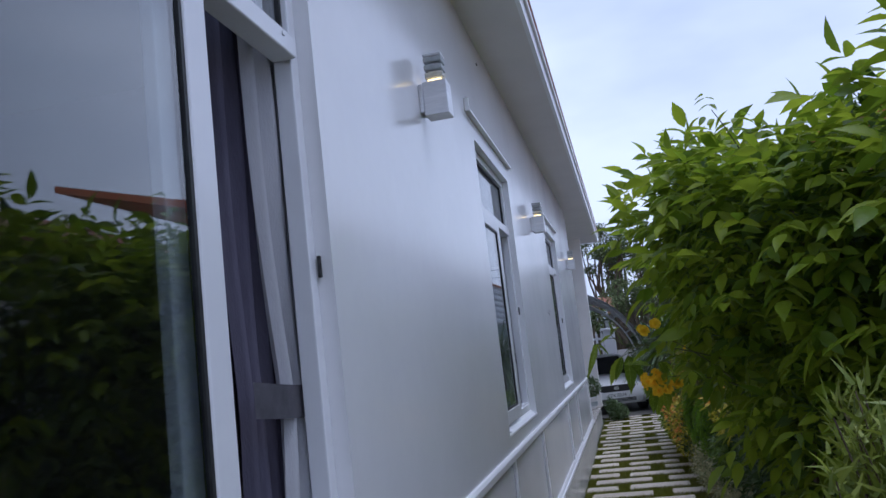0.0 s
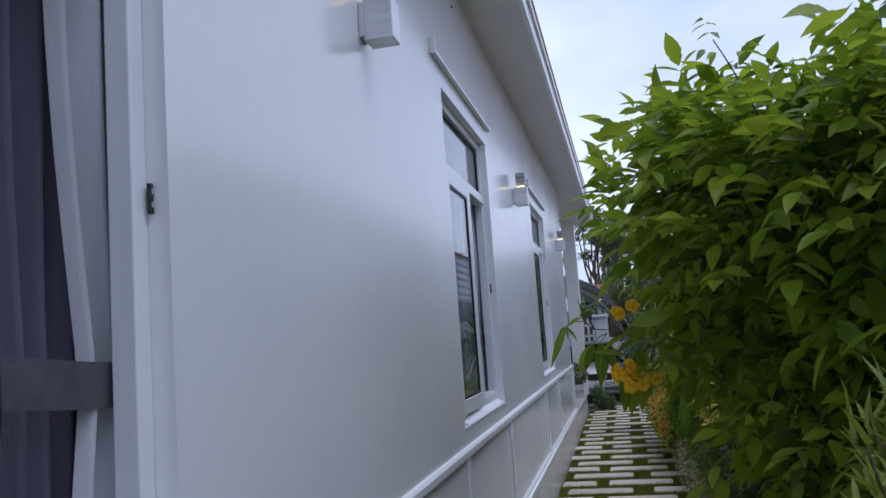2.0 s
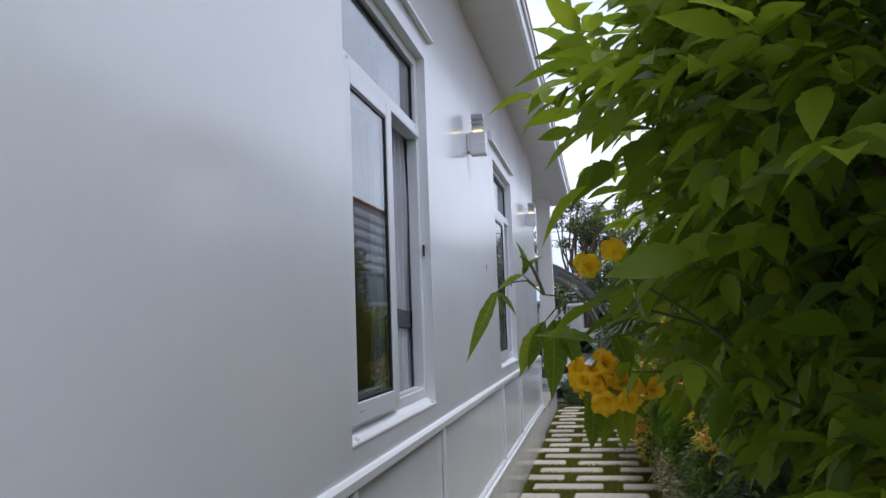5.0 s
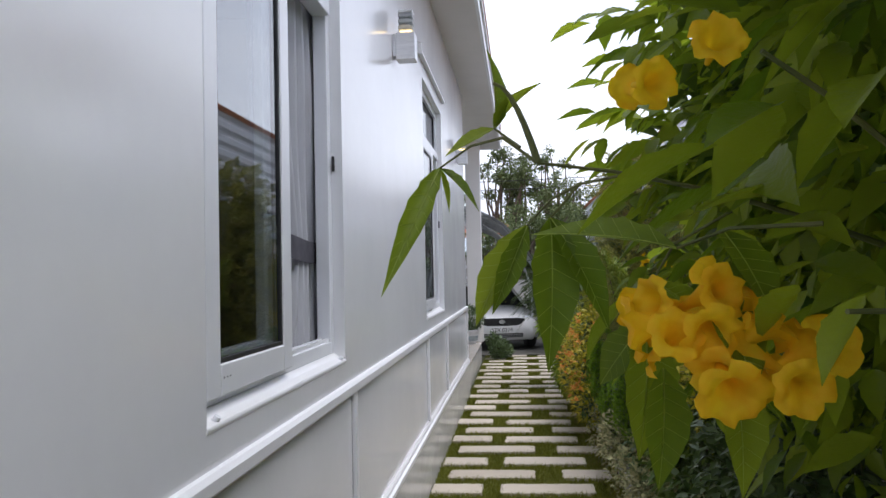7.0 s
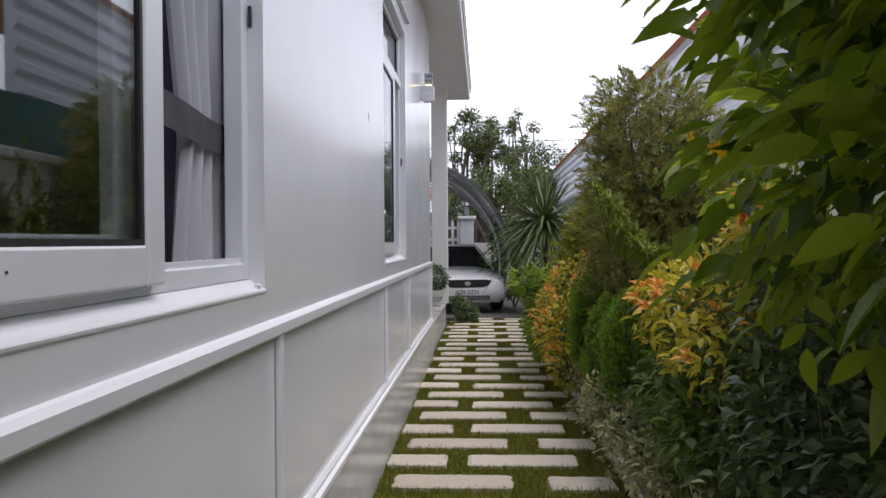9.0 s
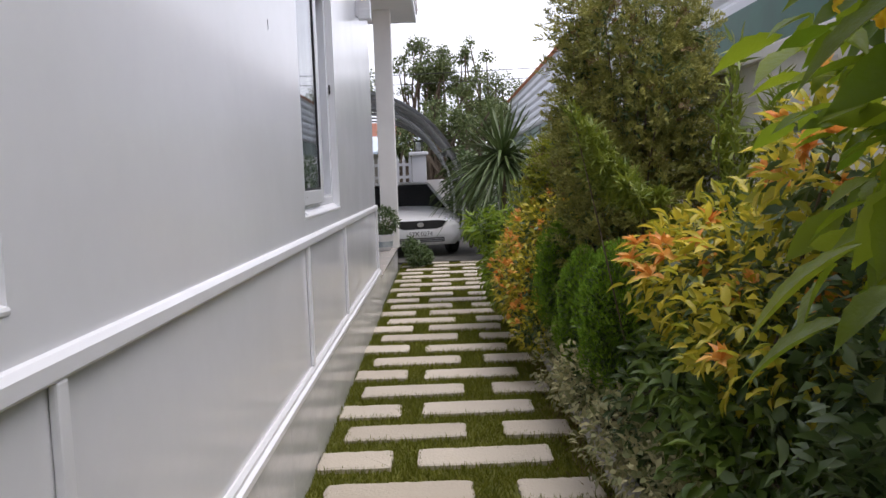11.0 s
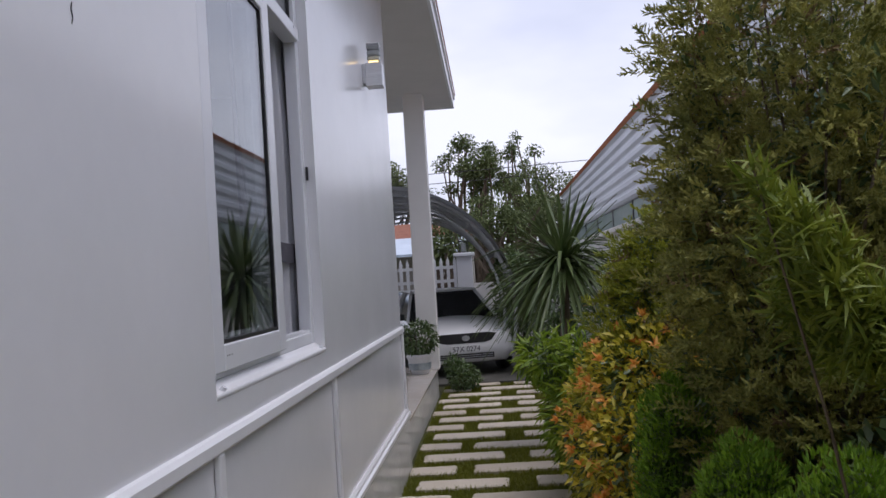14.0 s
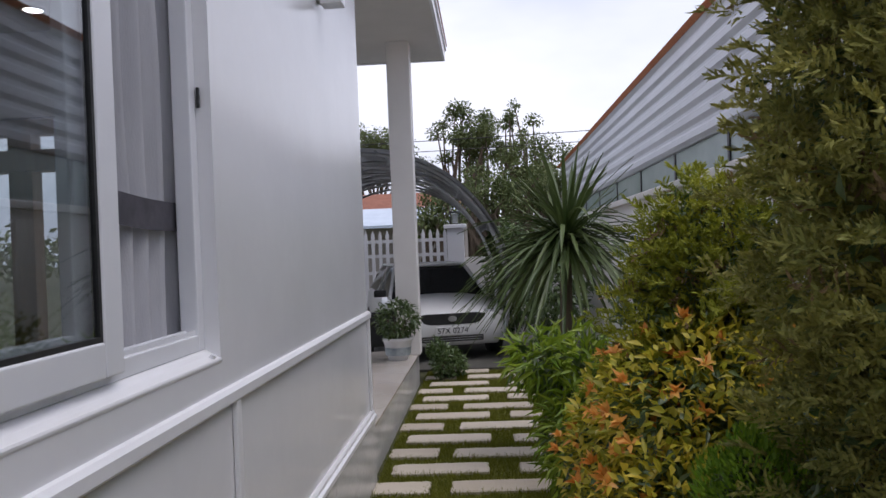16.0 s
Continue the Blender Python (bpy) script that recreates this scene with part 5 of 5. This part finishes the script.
    bmesh.ops.create_cone(bm, cap_ends=True, segments=20, radius1=0.055, radius2=0.05, depth=0.014, matrix=pose(0, -0.014, 0.56, 90, 0, 0) @ Matrix.Diagonal((1.2, 0.8, 1, 1)))
    part("badge", bm, M_CHROME, g, "plain oval chrome badge")
    part("lower_intake", boxes((-0.42, 0.42, -0.008, 0.05, 0.255, 0.335), bevel=0.01), M_BLACK, c, "black lower intake")
    for zz in (0.28, 0.31):
        part("intake_slat", boxes((-0.40, 0.40, -0.014, -0.009, zz - 0.004, zz + 0.004)), M_STEEL, c)
    p = part("number_plate", boxes((-0.235, 0.235, -0.016, -0.004, 0.345, 0.455), bevel=0.003), M_PLATE, c, "white number plate with dark characters")
    cu = bpy.data.curves.new("plate_text", "FONT")
    cu.body, cu.size, cu.align_x, cu.align_y, cu.extrude = "57X 0274", 0.105, "CENTER", "CENTER", 0.001
    tmp = bpy.data.objects.new("plate_text", cu)
    scene.collection.objects.link(tmp)
    me = bpy.data.meshes.new_from_object(tmp.evaluated_get(bpy.context.evaluated_depsgraph_get()))
    bpy.data.objects.remove(tmp)
    me.materials.clear()
    me.materials.append(M_BLACK)
    t = new("plate_characters", me)
    t.parent = p
    t.matrix_basis = pose(0, -0.019, 0.40, 90, 0, 0)
    for sx in (-1, 1):
        for yy in (0.72, 3.1):
            bm = bmesh.new()
            lathe(bm, [(0.17, -0.08), (0.27, -0.085), (0.29, -0.05), (0.29, 0.05), (0.27, 0.085), (0.17, 0.08), (0.17, -0.08)], 24)
            bm.transform(pose(sx * 0.73, yy, 0.286, 0, 90, 0))
            wh = part("wheel", bm, M_TYRE, c, "black tyre", smooth=True)
            bm = bmesh.new()
            lathe(bm, [(0.0, sx * 0.06), (0.08, sx * 0.065), (0.165, sx * 0.045), (0.169, sx * -0.06), (0.0, sx * -0.06)], 20)
            bm.transform(pose(sx * 0.73, yy, 0.286, 0, 90, 0))
            part("rim", bm, M_CHROME, wh, "silver wheel rim", smooth=True)
    return c


car(-0.45, 18.2)

# ---- potted plant on the porch ----
pp = thing("potted_plant", -0.93, 16.02, PORCH_Z, "leafy plant in a white patterned pot on the porch", "plant")
part("pot", lathe(bmesh.new(), [(0.0, 0.0), (0.10, 0.0), (0.125, 0.10), (0.15, 0.20), (0.165, 0.21), (0.165, 0.235), (0.145, 0.235), (0.14, 0.20), (0.0, 0.20)], 24), M_POT, pp, "white glazed pot", smooth=True)
part("pot_band", lathe(bmesh.new(), [(0.118, 0.055), (0.130, 0.055), (0.1405, 0.135), (0.129, 0.135)], 24), M_POTBLUE, pp, "blue-grey pattern band")
limbs("stem", pp, (-0.93, 16.02, PORCH_Z + 0.19), [(-0.93 + 0.14 * math.cos(k), 16.02 + 0.14 * math.sin(k), PORCH_Z + 0.45) for k in range(7)], 0.008, 0.004, M_BARK, 4, bend=0.02)
foliage("foliage", pp, [(-0.93, 16.02, PORCH_Z + 0.42, 0.22, 0.22, 0.20)], 700, 0.07, 0.032, M_DARKLEAF, 75)

# motor scooter shape beyond the porch corner is dark and half hidden
sc = thing("motor_scooter", -1.9, 17.6, 0, "dark scooter parked beside the porch", "scooter")
bm = bmesh.new()
prism(bm, [(-0.75, 0.32), (-0.30, 0.28), (0.25, 0.28), (0.55, 0.42), (0.78, 0.95), (0.68, 1.0), (0.45, 0.60), (0.0, 0.50), (-0.25, 0.72), (-0.80, 0.74)], "x", -0.11, 0.11)
bmesh.ops.bevel(bm, geom=bm.edges[:], offset=0.02, segments=2, affect="EDGES")
bm.transform(pose(0, 0, 0, 0, 0, 90))
part("body", bm, M_BLACK, sc, "black body panels")
for yy in (-0.62, 0.62):
    bm = bmesh.new()
    lathe(bm, [(0.15, -0.05), (0.24, -0.05), (0.26, 0.0), (0.24, 0.05), (0.15, 0.05), (0.15, -0.05)], 20)
    bm.transform(pose(yy, 0, 0.26, 90, 0, 0))
    part("wheel", bm, M_TYRE, sc, "black tyre", smooth=True)
part("handlebar", tube(bmesh.new(), ((-0.68, -0.32, 1.02), (-0.72, 0, 1.0), (-0.68, 0.32, 1.02)), 0.015), M_BLACK, sc)

# ---- front fence, pillar, street side ----
fence = thing("picket_fence", -2.0, 24, 0, "white picket gate across the drive", "fence")
for k in range(16):
    x = -2.9 + 0.15 * k
    bm = bmesh.new()
    prism(bm, [(x - 0.035, 0.15), (x + 0.035, 0.15), (x + 0.035, 1.82), (x, 1.92), (x - 0.035, 1.82)], "y", 23.98, 24.0)
    ob = part("picket", bm, M_TRIM, fence)
    ob.matrix_parent_inverse = fence.matrix_world.inverted()
for z in (0.4, 1.0, 1.35, 1.65):
    ob = part("rail", boxes((-3.0, -0.78, 24.002, 24.03, z, z + 0.07)), M_TRIM, fence)
    ob.matrix_parent_inverse = fence.matrix_world.inverted()
gp = thing("gate_pillar", -0.58, 24.0, 0, "white square gate pillar with a capped top", "pillar")
part("shaft", boxes((-0.17, 0.17, -0.17, 0.17, -0.01, 1.90), bevel=0.006), M_TRIM, gp)
part("cap", boxes((-0.23, 0.23, -0.23, 0.23, 1.901, 1.98), bevel=0.012), M_TRIM, gp)
lt = thing("pillar_lantern", -0.58, 24.0, 1.98, "small dark lantern on the gate pillar", "lantern")
part("cage", boxes((-0.10, -0.08, -0.10, 0.10, 0, 0.24), (0.08, 0.10, -0.10, 0.10, 0, 0.24), (-0.12, 0.12, -0.12, 0.12, 0.241, 0.27), (-0.08, 0.08, -0.08, 0.08, 0.0, 0.02)), M_BLACK, lt)
part("globe", boxes((-0.06, 0.06, -0.06, 0.06, 0.021, 0.22), bevel=0.02), M_LAMPCLEAR, lt)
single("wall_front", boxes((-0.4, 3.0, 23.95, 24.1, -0.03, 1.3)), M_FENCEWALL, "low rendered front wall", "wall", "structure")
# stall and houses across the street
fh = thing("street_stall", -3.2, 31, 0, "low street stall with a pale blue awning", "building")
ob = part("wall", boxes((-7.0, -0.6, 32.0, 36.0, -0.03, 2.6)), M_FARWALL, fh)
ob.matrix_parent_inverse = fh.matrix_world.inverted()
bm = bmesh.new()
prism(bm, [(30.2, 2.15), (32.4, 2.75), (32.4, 2.83), (30.2, 2.23)], "x", -7.0, -0.7)
ob = part("awning", bm, M_BLUESTEEL, fh, "pale blue sheet awning")
ob.matrix_parent_inverse = fh.matrix_world.inverted()
bm = bmesh.new()
prism(bm, [(31.8, 2.61), (34.0, 3.4), (36.3, 2.61)], "x", -7.2, -0.4)
ob = part("roof", bm, M_TILEROOF, fh, "red clay roof")
ob.matrix_parent_inverse = fh.matrix_world.inverted()


def far_tree(x, y, h, blobs, n, seed, L=0.30, airy=False):
    t = thing("tree", x, y, -0.03, "tall leafy street tree with an uneven airy crown", "tree", "street trees")
    limbs("trunk", t, (x, y, -0.03), [(b[0], b[1], b[2]) for b in blobs], 0.10, 0.02, M_BARK, seed, bend=0.4)
    foliage("crown", t, blobs, n, L, L * 0.5, M_FARLEAF, seed, shell=0.9, wild=0.9)


def crown(seed, x, y, z, rx, ry, rz, k, s):
    r = random.Random(seed)
    out = []
    for _ in range(k):
        a, e, q = r.uniform(0, 6.28), r.uniform(-1, 1), r.random() ** 0.4
        c = math.sqrt(1 - e * e)
        out.append((x + rx * q * c * math.cos(a), y + ry * q * c * math.sin(a), z + rz * q * e, s * r.uniform(0.6, 1.2), s * r.uniform(0.6, 1.2), s * r.uniform(0.4, 0.8)))
    return out


far_tree(-0.4, 38, 7, crown(1, -0.4, 38, 5.6, 1.6, 1.5, 1.5, 30, 0.50), 7000, 101, 0.15)
far_tree(1.6, 38, 7, crown(2, 1.5, 38, 5.3, 0.9, 1.0, 1.7, 14, 0.32), 1500, 102, 0.14)
far_tree(2.4, 34, 6, crown(3, 2.2, 34, 4.0, 1.6, 1.4, 1.2, 26, 0.55), 6500, 103, 0.13)
far_tree(0.6, 30, 5, crown(4, 0.5, 30, 3.1, 1.9, 1.2, 0.8, 26, 0.5), 6000, 104, 0.12)
far_tree(-4.6, 40, 7, crown(5, -4.6, 40, 5.2, 2.0, 1.5, 1.4, 26, 0.7), 5000, 105, 0.17)
far_tree(-1.2, 27, 4, crown(6, -1.0, 27, 2.4, 0.7, 0.7, 0.6, 12, 0.35), 1400, 106, 0.14)
r = random.Random(77)
woods = thing("far_trees", 0, 60, -0.03, "distant row of trees beyond the street", "trees", kind="stuff")
wb = []
for k in range(60):
    wb.append((-40 + k * 1.5, 58 + r.uniform(-3, 3), 2.2 + r.uniform(-0.8, 1.2), 1.6, 1.4, 1.6 * r.uniform(0.7, 1.3)))
foliage("crowns", woods, wb, 9000, 0.55, 0.35, M_FARLEAF, 111, shell=0.9, wild=0.9)
tp = single("overhead_cables", tube(tube(bmesh.new(), [(-30 + 6 * k, 33, 5.0 - 0.02 * (5 - k) * k) for k in range(11)], 0.012, sides=4), [(-30 + 6 * k, 33.3, 4.7 - 0.02 * (5 - k) * k) for k in range(11)], 0.012, sides=4), M_BLACK, "black overhead cables along the street", "cables")


# ---- paving stones and grass ----
def stone_mesh(seed, lx, ly):
    """A slab with a worn, uneven outline and rounded arrises."""
    r = random.Random(seed)
    n = 40
    out = []
    corner = math.atan2(ly, lx)
    turns = sorted([corner, math.pi - corner, math.pi + corner, 2 * math.pi - corner] + [2 * math.pi * (k + 0.5) / (n - 4) for k in range(n - 4)])
    for a in turns:
        a = math.atan2(math.sin(a) / ly, math.cos(a) / lx)
        c, s = math.cos(a), math.sin(a)
        q = 1.0 / (abs(c) ** 26 + abs(s) ** 26) ** (1 / 26)
        out.append((lx / 2 * c * q + r.uniform(-0.006, 0.006), ly / 2 * s * q + r.uniform(-0.006, 0.006)))
    bm = bmesh.new()
    low = [bm.verts.new((x, y, -0.04)) for x, y in out]
    up = [bm.verts.new((x, y, -0.006)) for x, y in out]
    top = [bm.verts.new((x * (1 - 0.012 / (lx / 2)), y * (1 - 0.012 / (ly / 2)), r.uniform(-0.001, 0.001))) for x, y in out]
    for u, v in ((low, up), (up, top)):
        for k in range(n):
            bm.faces.new((u[k], u[(k + 1) % n], v[(k + 1) % n], v[k]))
    bm.faces.new(top)
    return finish("paving_stone", bm, M_STONE)


stones = thing("stepping_stone_path", 0, 0, 0, "path of sandy paving stones set in grass", "path", kind="structure")
SHORT = [stone_mesh(k, 0.36, 0.235) for k in range(4)]
LONG = [stone_mesh(10 + k, 0.66, 0.235) for k in range(5)]
r = random.Random(4)
ROW0, PITCH = 9.43, 0.415
slabs = []
for k in range(-24, 20):
    y = ROW0 + PITCH * k
    if k % 2 == 0:
        rowx = ((-0.555, 0.36), (0.08, 0.66))
    else:
        rowx = ((-0.32, 0.66), (0.38, 0.42 if k % 4 == 1 else 0.36))
    for x, lx in rowx:
        me = r.choice(LONG if lx > 0.5 else SHORT)
        ob = new("paving_stone", me)
        ob.parent = stones
        ob.matrix_basis = pose(x + r.uniform(-0.015, 0.015), y + r.uniform(-0.015, 0.015), r.uniform(-0.004, 0.004), 0, 0, r.uniform(-1.2, 1.2))
        slabs.append((x, y, lx / 2, 0.117))

rng = np.random.default_rng(17)
n = 210000
gx = rng.uniform(-0.735, 0.66, n)
gy = rng.uniform(-0.6, 17.4, n)
keep = np.ones(n, bool)
for x, y, hx, hy in slabs:
    keep &= ~((np.abs(gx - x) < hx - 0.022) & (np.abs(gy - y) < hy - 0.018))
gx, gy = gx[keep], gy[keep]
n = len(gx)
P = np.stack([gx, gy, np.full(n, -0.035)], 1)
D = np.stack([rng.normal(0, 0.45, n), rng.normal(0, 0.45, n), np.ones(n)], 1)
grass = new("grass", leaf_mesh("grass", P, D, rng.uniform(0.024, 0.060, n), 0.006, M_GRASS, LEAF_BLADE, 3, up=(0, 1, 0), tilt=1.0))
tagged(grass, "short lawn grass growing between the paving stones", "grass", kind="stuff")

n = 9000
gx = 0.62 - np.abs(rng.normal(0, 0.09, n))
gy = rng.uniform(-0.6, 17.0, n)
P = np.stack([gx, gy, np.full(n, -0.03)], 1)
D = np.stack([rng.normal(0, 0.9, n), rng.normal(0, 0.9, n), np.full(n, 0.55)], 1)
dry = new("dry_grass", leaf_mesh("dry_grass", P, D, rng.uniform(0.03, 0.07, n), 0.006, M_DRY, LEAF_BLADE, 4, up=(0, 1, 0), tilt=1.0))
tagged(dry, "dry straw and dead grass along the bed", "grass", kind="stuff")
